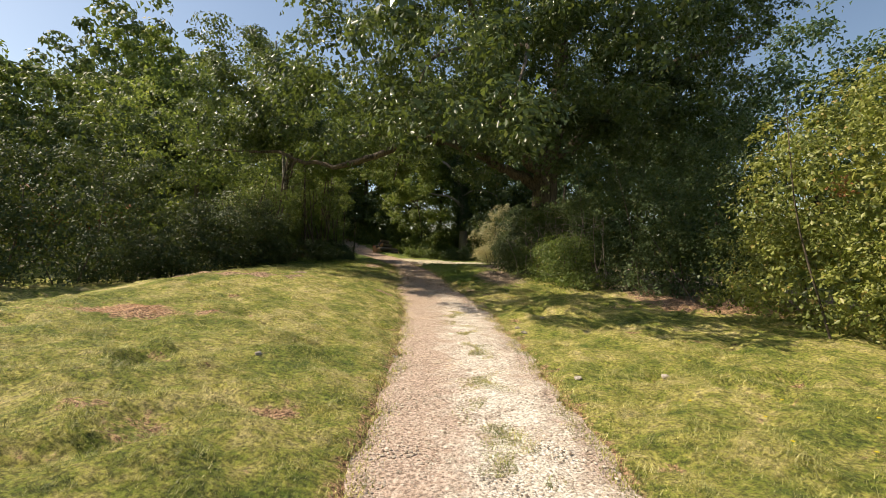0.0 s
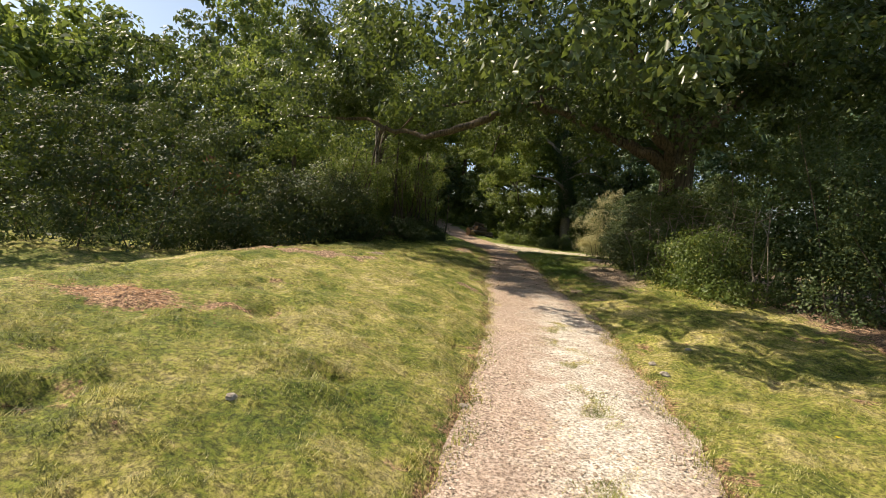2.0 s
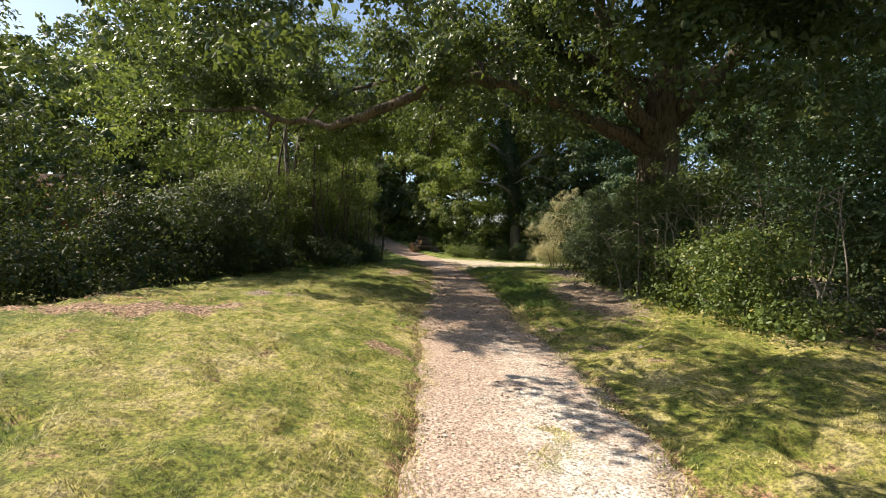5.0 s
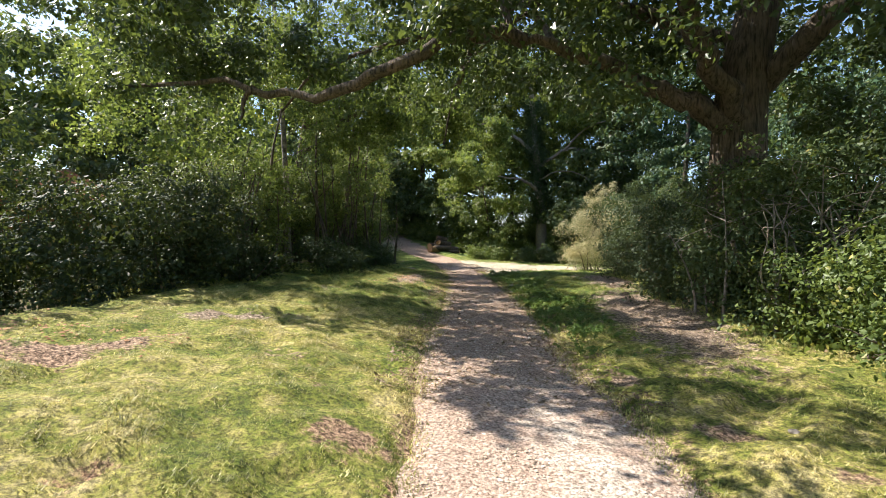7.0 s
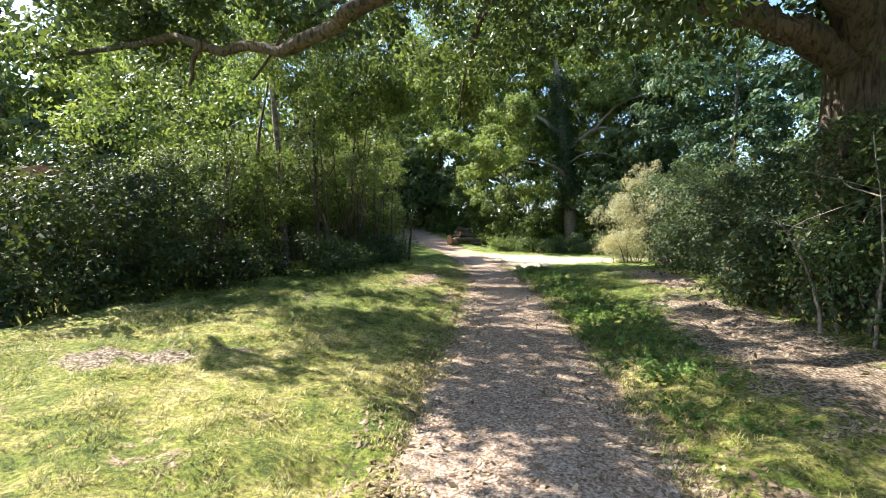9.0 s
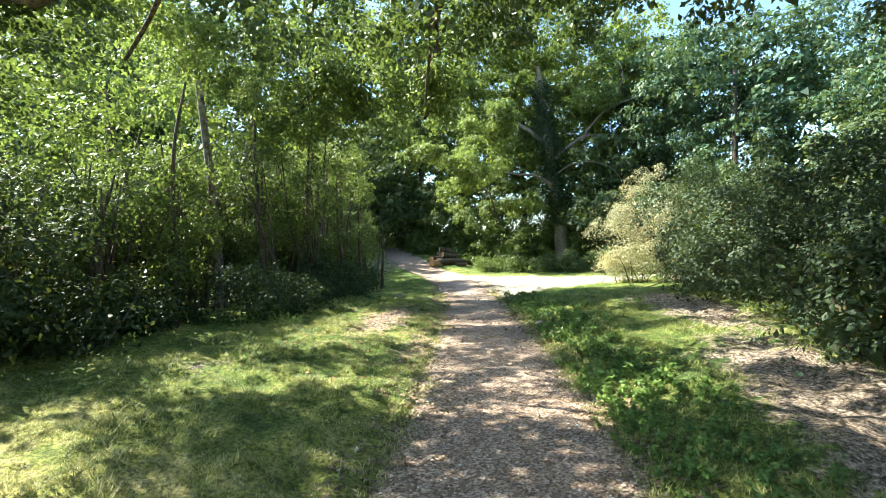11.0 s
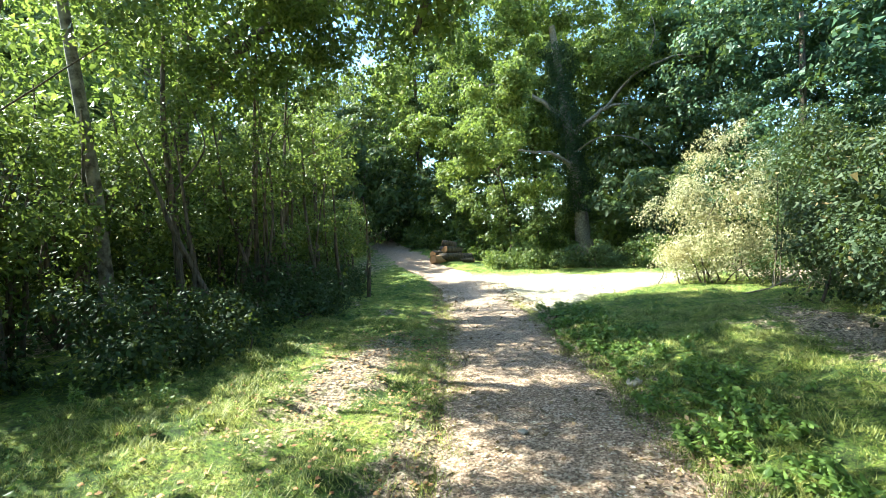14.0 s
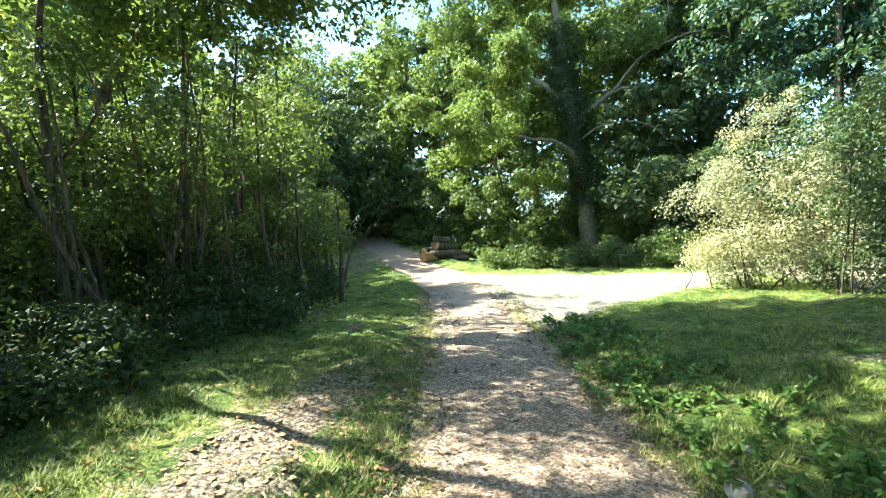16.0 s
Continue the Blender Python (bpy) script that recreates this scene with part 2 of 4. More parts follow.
    nt.links.new(p.outputs[0], out.inputs[0])


def path_build(nt, out):
    at = nt.nodes.new("ShaderNodeAttribute")
    at.attribute_name = "pale"
    mid, fine = noise_tex(nt, 4.0, 6.0, 0.7), noise_tex(nt, 48, 5.0, 0.8)
    geo = nt.nodes.new("ShaderNodeNewGeometry")
    cells = node(nt, "ShaderNodeTexVoronoi", Scale=45.0)
    nt.links.new(geo.outputs["Position"], cells.inputs["Vector"])
    bw = nt.nodes.new("ShaderNodeRGBToBW")
    nt.links.new(cells.outputs["Color"], bw.inputs[0])
    pinkish = ramp(nt, [(0.0, (0.34, 0.245, 0.185)), (0.5, (0.47, 0.36, 0.285)), (1.0, (0.60, 0.49, 0.41))])
    cream = ramp(nt, [(0.0, (0.48, 0.42, 0.34)), (0.5, (0.68, 0.63, 0.54)), (1.0, (0.84, 0.80, 0.73))])
    nt.links.new(bw.outputs[0], pinkish.inputs[0])
    nt.links.new(bw.outputs[0], cream.inputs[0])
    edge = nt.nodes.new("ShaderNodeMath")
    edge.operation = "MULTIPLY_ADD"
    edge.inputs[1].default_value, edge.inputs[2].default_value = 1.8, -0.9
    nt.links.new(mid.outputs[0], edge.inputs[0])
    add = nt.nodes.new("ShaderNodeMath")
    add.operation = "ADD"
    nt.links.new(at.outputs["Fac"], add.inputs[0])
    nt.links.new(edge.outputs[0], add.inputs[1])
    mask = nt.nodes.new("ShaderNodeMapRange")
    mask.inputs["From Min"].default_value, mask.inputs["From Max"].default_value = 0.3, 0.75
    nt.links.new(add.outputs[0], mask.inputs["Value"])
    dry = mix(nt, mask.outputs[0], pinkish.outputs[0], cream.outputs[0])
    # brown of the far stretch: leafy soil colour with the shade in it
    shaded_mould = ramp(nt, [(0.0, (0.10, 0.058, 0.037)), (0.5, (0.33, 0.215, 0.14)), (1.0, (0.70, 0.53, 0.39))])
    nt.links.new(bw.outputs[0], shaded_mould.inputs[0])
    in_shade = nt.nodes.new("ShaderNodeAttribute")
    in_shade.attribute_name = "shaded_mould"
    col = mix(nt, in_shade.outputs["Fac"], dry, shaded_mould.outputs[0])
    dark = ramp(nt, [(0.41, (0.36, 0.33, 0.31)), (0.5, (0.98, 0.97, 0.96)), (0.59, (1.3, 1.3, 1.3))])
    nt.links.new(fine.outputs[0], dark.inputs[0])
    mul = nt.nodes.new("ShaderNodeMix")
    mul.data_type, mul.blend_type = "RGBA", "MULTIPLY"
    mul.inputs[0].default_value = 1.0
    nt.links.new(col, mul.inputs[6])
    nt.links.new(dark.outputs[0], mul.inputs[7])
    p = node(nt, "ShaderNodeBsdfPrincipled", Roughness=0.95)
    nt.links.new(mul.outputs[2], p.inputs["Base Color"])
    b = node(nt, "ShaderNodeBump", Strength=0.7, Distance=0.02)
    nt.links.new(fine.outputs[0], b.inputs["Height"])
    nt.links.new(b.outputs[0], p.inputs["Normal"])
    nt.links.new(p.outputs[0], out.inputs[0])


BIRCH_BARK = surface_material("birch_bark", [(0.38, (0.07, 0.055, 0.042)), (0.62, (0.34, 0.30, 0.25))], 6, 0.9, 0.5, 30)
BRICK = surface_material("brick", [(0.35, (0.27, 0.10, 0.035)), (0.65, (0.40, 0.18, 0.07))], 7, 0.9, 0.4, 30)
ROOF_TILE = surface_material("roof_tile", [(0.35, (0.14, 0.07, 0.045)), (0.65, (0.24, 0.13, 0.08))], 5, 0.9, 0.4, 25)
STONE = surface_material("stone", [(0.35, (0.22, 0.18, 0.14)), (0.65, (0.48, 0.43, 0.36))], 18, 0.9, 0.5, 60)
RUST_LEAF = leaf_material("rust_leaf", (0.28, 0.09, 0.04), (0.42, 0.17, 0.08), (0.5, 0.25, 0.12), 0.6, 0.3)
PETAL = leaf_material("petal", (0.75, 0.55, 0.02), (0.8, 0.62, 0.03), (0.8, 0.65, 0.05), 0.5, 0.3)
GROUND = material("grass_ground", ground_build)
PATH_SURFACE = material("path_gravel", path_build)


# ---- helpers for meshes ----
def mesh_object(name, verts, faces, mat, parent=None, smooth=False):
    me = bpy.data.meshes.new(name)
    verts = np.asarray(verts, np.float32)
    faces = np.asarray(faces, np.int32)
    me.vertices.add(len(verts))
    me.vertices.foreach_set("co", verts.ravel())
    k = faces.shape[1]
    me.loops.add(faces.size)
    me.loops.foreach_set("vertex_index", faces.ravel())
    me.polygons.add(len(faces))
    me.polygons.foreach_set("loop_start", np.arange(0, faces.size, k, dtype=np.int32))
    me.polygons.foreach_set("loop_total", np.full(len(faces), k, np.int32))
    if smooth:
        me.polygons.foreach_set("use_smooth", np.ones(len(faces), bool))
    me.update(calc_edges=True)
    me.materials.append(mat)
    ob = new(name, me)
    ob.parent = parent
    return ob


def thing(name, label, category, at=(0, 0, 0), group="", kind=""):
    ob = new(name)
    ob.location = at
    ob.empty_display_size = 0.2
    return tagged(ob, label, category, group, kind)


def unit(v):
    return v / np.maximum(np.linalg.norm(v, axis=1, keepdims=True), 1e-9)


def path_x(y):
    """The path's centre line."""
    return np.interp(y, [-10, 5.5, 7, 9.5, 11, 12.5, 14, 16.2, 17.5, 19.8, 21.2, 23.3, 24.8, 26, 27.5, 30, 33, 37, 41, 44, 48, 58, 75],
                     [1.25, 1.25, 1.22, 1.13, 1.03, 0.9, 0.68, 0.28, 0.17, -0.04, -0.26, -0.53, -0.77, -0.98, -1.22, -1.75, -2.4, -3.8, -5.9, -7.4, -10.1, -13.8, -19.3])


def path_half(y):
    return np.interp(y, [-10, 10, 14, 17, 20, 23, 28, 32, 37, 90], [0.8, 0.79, 0.81, 0.78, 0.77, 0.75, 0.75, 0.74, 0.9, 0.9])


def path_z(y):
    return np.interp(y, [-20, 8, 11, 14, 17, 25, 31, 35, 40, 45, 49, 56, 70, 200], [-0.08, -0.06, -0.03, 0.06, 0.1, 0.13, 0.13, 0.2, 0.45, 1.15, 2.0, 2.9, 4.0, 6.0])


def wave(x, y, k, ph):
    return np.sin(x * k + ph + 0.9 * np.sin(y * k * 0.7 + ph * 2.1)) * np.sin(y * k * 0.93 + 1.7 * ph + 0.8 * np.sin(x * k * 0.6))


def hollows(x, y):
    """Pits between the tussocks, most of them on the mound beside the first stretch of the path."""
    w = wave(x, y, 2.1, 0.5) * 0.8 + wave(x + 0.4 * y, y, 4.7, 2.1) + 0.6 * wave(x, y - 0.3 * x, 8.3, 0.9) - 0.85
    return np.clip(w * 2.2, 0, 1) * np.interp(y, [3, 6, 13, 17, 28, 32], [0.8, 1.0, 1.0, 0.5, 0.6, 0])


def ground_z(x, y):
    x, y = np.asarray(x, float), np.asarray(y, float)
    d = np.abs(x - path_x(y)) - path_half(y)
    left = x < path_x(y)
    rise = np.where(left, np.interp(y, [-5, 2, 8, 12.5, 16, 23, 27, 32, 36], [0.3, 0.4, 0.52, 0.58, 0.4, 0.32, 0.32, 0.15, 0]),
                    np.interp(y, [-5, 2, 8, 14, 25, 30, 33], [0.2, 0.26, 0.24, 0.28, 0.3, 0.1, 0]))
    dd = np.clip(d, 0, None)
    fall = np.where(left, 0, 0.72 * np.clip((d - 0.9) / 2.5, 0, 1) * np.clip(path_z(y) - 0.15, 0, 1.2))
    z = path_z(y) - fall + rise * (1 - np.exp(-dd / 1.7))
    z = z - np.where(left & (y < 18), 0.45 * np.clip((d - 4.4) / 2.2, 0, 1), 0)
    lump = 0.022 * wave(x, y, 2.3, 0.4) - 0.085 * hollows(x, y) + 0.042 * wave(x, y, 5.7, 1.9) + 0.02 * wave(x, y, 11.0, 4.2) + 0.008 * wave(x, y, 17.0, 0.6)
    z = z + lump * np.clip(dd / 0.4, 0, 1)
    return z - 0.035 * np.clip(1 - d / 0.12, 0, 1)


def soft(x, y, cx, cy, rx, ry):
    return np.clip(1.25 - np.hypot((x - cx) / rx, (y - cy) / ry), 0, 1)


def junction(x, y):
    """1 on the pale trodden ground where a side path comes in between the grass tip and the dry bush, sun glare
    included.
    """
    near = 27.6 + 1.15 * np.clip(x + 0.5, 0, 9)
    return np.clip((y - near) / 0.7, 0, 1) * np.clip((36.2 - 0.25 * x - y) / 1.2, 0, 1) * np.clip((x - path_x(y) + 0.3) / 0.4, 0, 1) * np.clip((7.5 - x) / 2, 0, 1)


def bare_soil(x, y):
    """0 for grass, 1 for bare earth."""
    d = np.abs(x - path_x(y)) - path_half(y)
    b = np.maximum(soft(x, y, -2.98, 8.5, 0.72, 0.4) * 1.2, 0.5 * hollows(x, y))
    b = np.maximum(b, soft(x, y, -2.1, 8.75, 0.4, 0.2))
    for cx, cy, r in ((-4.6, 13.0, 0.7), (-3.9, 13.3, 0.55), (-3.4, 13.55, 0.45), (-3.05, 13.9, 0.4), (-2.85, 14.35, 0.3), (-2.8, 14.8, 0.25), (-3.2, 16.0, 0.35), (-2.85, 16.35, 0.3), (-2.5, 16.75, 0.25)):
        b = np.maximum(b, soft(x, y, cx, cy, r, r))
    b = np.maximum(b, soft(x, y, 2.65, 18.6, 0.85, 3.8) * 1.2)
    b = np.maximum(b, soft(x, y, 3.0, 24.2, 0.8, 3.2) * 1.05)
    b = np.maximum(b, soft(x, y, -2.4, 24, 0.55, 2.4) * 0.9)
    b = np.maximum(b, soft(x, y, -1.3, 22, 0.5, 1.6) * 0.7)
    b = np.maximum(b, np.where(x < path_x(y), 0.5 * np.clip((-6.2 - x) / 1.2, 0, 1) * np.clip((y - 15.5) / 1.5, 0, 1), np.clip((x - 4.4) / 1.2, 0, 1) * np.clip((y - 10.5) / 1.5, 0, 1)) * np.clip((12 - np.abs(x)) / 3, 0, 1))
    for cx, cy, r in ((-0.5, 13.5, 0.3), (2.0, 14.2, 0.25), (1.6, 15.4, 0.25), (-0.2, 6.1, 0.2), (-1.3, 5.6, 0.18), (3.9, 5.5, 0.35), (3.6, 9.5, 0.2)):
        b = np.maximum(b, soft(x, y, cx, cy, r, r) * 0.8)
    b = np.maximum(b, junction(x, y) * 0.9)
    b = np.maximum(b, np.clip(wave(x, y, 1.7, 0.8) + 0.6 * wave(x, y, 4.3, 2.5) + 0.3 * wave(x, y, 9.1, 1.2) - 0.8, 0, 0.55) * np.interp(y, [3, 8, 10, 16, 28], [0.6, 0.7, 0.85, 0.85, 1.0]))
    return np.maximum(b, np.clip(0.85 - np.clip(d, 0, None) / 0.3, 0, 1))


# ---- ground ----
def axis(lo, hi, step, far):
    mid = np.arange(lo, hi + 1e-6, step)
    steps = np.cumsum(step * 1.12 ** np.arange(1, 110))
    steps = steps[steps < far]
    return np.concatenate([lo - steps[::-1], mid, hi + steps])


def grid_faces(rows, cols):
    idx = np.arange(rows * cols).reshape(rows, cols)
    return np.stack([idx[:-1, :-1], idx[:-1, 1:], idx[1:, 1:], idx[1:, :-1]], -1).reshape(-1, 4)


def float_attribute(ob, name, values):
    a = ob.data.attributes.new(name, "FLOAT", "POINT")
    a.data.foreach_set("value", np.asarray(values, np.float32).ravel())


gx, gy = axis(-7, 5.5, 0.12, 900), axis(2.5, 34, 0.14, 1500)
XX, YY = np.meshgrid(gx, gy)
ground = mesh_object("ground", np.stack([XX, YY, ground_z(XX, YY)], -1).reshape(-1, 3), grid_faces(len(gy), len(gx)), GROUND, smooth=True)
float_attribute(ground, "bare", bare_soil(XX, YY))
float_attribute(ground, "sunlit_pale", 0.85 * junction(XX, YY))
tagged(ground, "short green and straw coloured grass with bare soil patches", "grass", kind="structure")

ys = np.concatenate([np.arange(-8, 36, 0.09), np.arange(36, 75, 0.25)])
cols = np.linspace(-1, 1, 25)
ragged = 0.07 * np.sin(ys * 1.7) * np.sin(ys * 4.1 + 1) + 0.03 * np.sin(ys * 9.0 + 2)
wide = path_half(ys)[:, None] + 0.06 + ragged[:, None] * np.where(cols < 0, 1.0, -1.0)[None]
px = path_x(ys)[:, None] + cols[None] * wide
py = ys[:, None] + 0 * px
pz = path_z(ys)[:, None] + 0.006 * wave(px, py, 6, 0.3) + 0.004 * wave(px, py, 15, 2.3) - 0.012 * np.abs(cols[None]) ** 6 + 0.004
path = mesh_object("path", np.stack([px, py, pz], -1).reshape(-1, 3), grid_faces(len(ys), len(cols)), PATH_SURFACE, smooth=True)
float_attribute(path, "pale", np.clip(0.85 - np.abs(cols[None] - 0.3) * 0.8, 0, 1) * np.interp(ys, [0, 9, 12, 15, 17], [1.0, 1.0, 0.85, 0.55, 0.12])[:, None])
# leaf mould and painted tree shade past y 15; less in the sunny gap
float_attribute(path, "shaded_mould", np.interp(ys, [0, 12, 15.5, 18, 40], [0, 0, 0.5, 0.85, 0.7])[:, None] * (1 - 0.8 * np.exp(-((ys - 31.5) / 2.6) ** 2))[:, None] + 0 * px)
tagged(path, "pale gravel footpath worn through the grass", "path", kind="structure")


# ---- foliage ----
def leaf_mesh(name, pts, out, size, mat, parent, aspect=0.6, fold=0.3, up=0.5, seed=0, rand=0.42, far=False):
    """Small folded leaves, one at each of pts, that face roughly along out; far: unfolded ones."""
    r = np.random.default_rng(seed)
    n = len(pts)
    nrm = unit(0.8 * out + np.array([0, 0, up]) + rand * r.normal(size=(n, 3)))
    t = unit(np.cross(nrm, r.normal(size=(n, 3))) - np.array([0, 0, 0.35]))
    b = unit(np.cross(nrm, t))
    L = (size * r.uniform(0.6, 1.35, n))[:, None]
    W = L * aspect * 0.5
    drop = nrm * L * fold * 0.5
    v = np.stack([pts, pts + t * L * 0.5 + b * W - drop, pts + t * L, pts + t * L * 0.5 - b * W - drop], 1).reshape(-1, 3)
    if far:
        v = np.stack([pts - b * W, pts + b * W, pts + t * L - drop], 1).reshape(-1, 3)
        return mesh_object(name, v, np.arange(n * 3).reshape(-1, 3), mat, parent)
    base = (np.arange(n) * 4)[:, None]
    f = np.concatenate([base + [0, 1, 2], base + [0, 2, 3]], 1).reshape(-1, 3)
    return mesh_object(name, v, f, mat, parent)


def gaps(p, k, ph):
    """A slow three-dimensional swell: high in leafy masses, low in the holes between them."""
    x, y, z = p.T
    return np.sin(x * k + ph + 1.1 * np.sin(z * k * 0.8 + ph)) + np.sin(y * k * 0.9 + 2 * ph + np.sin(x * k * 0.7)) + np.sin(z * k * 1.2 + 1.3 * ph + np.sin(y * k * 0.6))


def blob_points(blobs, n, clump=0.5, per=70, depth=0.45, seed=0, floor=None, flat=0.65, holes=0.25):
    """Points and outward directions: leafy clumps in the outer shell of a union of ellipsoids (x, y, z, rx, ry, rz)."""
    r = np.random.default_rng(seed)
    B = np.asarray(blobs, float)
    area = (B[:, 3] * B[:, 4] + B[:, 3] * B[:, 5] + B[:, 4] * B[:, 5])
    m = max(1, n // per)
    k = r.choice(len(B), int(m * 4) + 8, p=area / area.sum())
    d = unit(r.normal(size=(len(k), 3)))
    rad = (1 - depth * r.random(len(k)) ** 1.5) * r.uniform(0.82, 1.2, len(k))
    p = B[k, :3] + d * rad[:, None] * B[k, 3:]
    inside = np.zeros(len(p), bool)
    for j in range(len(B)):
        q = (p - B[j, :3]) / B[j, 3:]
        inside |= ((q ** 2).sum(1) < 0.4) & (k != j)
    swell = gaps(p, 2.4 / max(clump, 0.3) ** 0.5, seed * 0.7)
    keep = ~inside & (swell + 0.35 * r.normal(size=len(p)) > holes)
    if floor is not None:
        keep &= p[:, 2] > ground_z(p[:, 0], p[:, 1]) + floor
    p, d = p[keep][:m], d[keep][:m]
    q = unit(r.normal(size=(len(p) * per, 3)) + 0.5 * np.repeat(d, per, 0) + np.array([0, 0, 0.35]))
    cs = np.repeat(clump * r.uniform(0.55, 1.35, len(p)), per)[:, None]
    pts = np.repeat(p, per, 0) + q * cs * np.array([1, 1, flat]) * (r.random((len(q), 1)) ** 0.3)
    if floor is not None:
        ok = pts[:, 2] > ground_z(pts[:, 0], pts[:, 1]) + 0.02
        pts, q = pts[ok], q[ok]
    return pts, q


def inner_points(blobs, n, seed=0, floor=None):
    """Points in the depth of the ellipsoids."""
    r = np.random.default_rng(seed + 900)
    B = np.asarray(blobs, float)
    vol = B[:, 3] * B[:, 4] * B[:, 5]
    k = r.choice(len(B), n, p=vol / vol.sum())
    d = unit(r.normal(size=(n, 3)))
    p = B[k, :3] + d * B[k, 3:] * (0.68 * r.random((n, 1)) ** 0.4)
    if floor is not None:
        ok = p[:, 2] > ground_z(p[:, 0], p[:, 1]) + floor
        p, d = p[ok], d[ok]
    return p, d


def tube(points, radii, sides=10, wobble=0.06, seed=0, ridge=0.0):
    """A tapered, slightly uneven tube through points: verts, quads."""
    r = np.random.default_rng(seed)
    P = np.asarray(points, float)
    tan = unit(np.gradient(P, axis=0))
    ref = np.where(np.abs(tan[:, 2:]) > 0.8, [[1.0, 0, 0]], [[0, 0, 1.0]])
    if np.abs(tan[:, 2]).mean() > 0.6:
        ref = np.repeat([[1.0, 0, 0]], len(P), 0)
    else:
        ref = np.repeat([[0, 0, 1.0]], len(P), 0)
    a = unit(np.cross(tan, ref))
    b = np.cross(tan, a)
    ang = np.linspace(0, 2 * np.pi, sides, endpoint=False)
    R = np.asarray(radii)[:, None] * (1 + wobble * r.normal(size=(len(P), sides)) + ridge * r.normal(size=(1, sides)))
    v = P[:, None] + R[..., None] * (np.cos(ang)[None, :, None] * a[:, None] + np.sin(ang)[None, :, None] * b[:, None])
    i = np.arange(len(P) - 1)[:, None] * sides
    j = np.arange(sides)[None]
    k = (j + 1) % sides
    q = np.stack([i + j, i + k, i + sides + k, i + sides + j], -1).reshape(-1, 4)
    return v.reshape(-1, 3), q


def curve_through(points, n):
    """n points on a smooth curve through the given ones."""
    P = np.asarray(points, float)
    P = np.concatenate([2 * P[:1] - P[1:2], P, 2 * P[-1:] - P[-2:-1]])
    out = []
    for u in np.linspace(0, len(P) - 3 - 1e-6, n):
        i = int(u)
        t = u - i
        a, b, c, d = P[i:i + 4]
        out.append(0.5 * (2 * b + (c - a) * t + (2 * a - 5 * b + 4 * c - d) * t * t + (3 * b - a - 3 * c + d) * t ** 3))
    return np.array(out)


def limb(points, r0, r1, parent, mat=None, name="limb", seed=0, n=14, sides=9, wob=0.06):
    P = curve_through(points, n)
    P[1:-1] += np.random.default_rng(seed).normal(size=(n - 2, 3)) * r0 * 0.24
    v, q = tube(P, np.linspace(r0, r1, n), sides, wob, seed)
    return mesh_object(name, v, q, mat or BARK, parent, True)


def bush(name, label, category, blobs, n, size, mat, seed, group="", clump=0.32, per=70, depth=0.5, stems=8, up=0.45, stem_mat=None, flat=0.8, sprays=6, inner=0.1, thick=1.0, holes=0.0):
    B = np.asarray(blobs, float)
    t = thing(name, label, category, group=group)
    p, d = blob_points(B, int(n * 0.85), clump, per, depth, seed, 0.05, flat, holes)
    r = np.random.default_rng(seed + 1)
    m = sprays * len(B)
    j = B[r.integers(len(B), size=m)]
    e = unit(r.normal(size=(m, 3)) * np.array([1, 1, 0.5]) + np.array([0, 0, 0.55]))
    foot = j[:, :3] + e * j[:, 3:] * 0.9
    tip = foot + unit(e + r.normal(size=(m, 3)) * 0.4 + np.array([0, 0, 0.2])) * r.uniform(0.3, 0.85, (m, 1))
    u = r.random((m, 16, 1))
    shoot = (foot[:, None] * (1 - u) + tip[:, None] * u - np.array([0, 0, 0.25]) * u * u + r.normal(size=(m, 16, 3)) * 0.03).reshape(-1, 3)
    shoot = shoot[shoot[:, 2] > ground_z(shoot[:, 0], shoot[:, 1]) + 0.03]
    leaf_mesh("foliage", np.concatenate([p, shoot]), np.concatenate([d, unit(r.normal(size=shoot.shape) + np.array([0, 0, 0.6]))]), size, mat, t, seed=seed, up=up, far=B[:, 1].mean() > 38 or B[:, 0].mean() < -9)
    if inner:
        p, d = inner_points(B, int(n * inner), seed, 0.05)
        leaf_mesh("inner_foliage", p, d, size * 1.3, mat, t, 0.8, seed=seed + 5, rand=1.0, far=True)
    for i in range(stems):
        j = B[r.integers(len(B))]
        x, y = j[0] + r.uniform(-0.8, 0.8) * j[3], j[1] + r.uniform(-0.8, 0.8) * j[4]
        g = float(ground_z(x, y))
        top = (x + r.normal() * 0.4, y + r.normal() * 0.4, g + (j[2] + j[5] - g) * r.uniform(0.7, 1.0))
        mid = ((x + top[0]) / 2 + r.normal() * 0.15, (y + top[1]) / 2 + r.normal() * 0.15, (g + top[2]) / 2)
        limb([(x, y, g - 0.05), mid, top], r.uniform(0.012, 0.026) * thick, 0.005 * thick, t, stem_mat, "stem", seed * 31 + i, 8, 5)
    return t


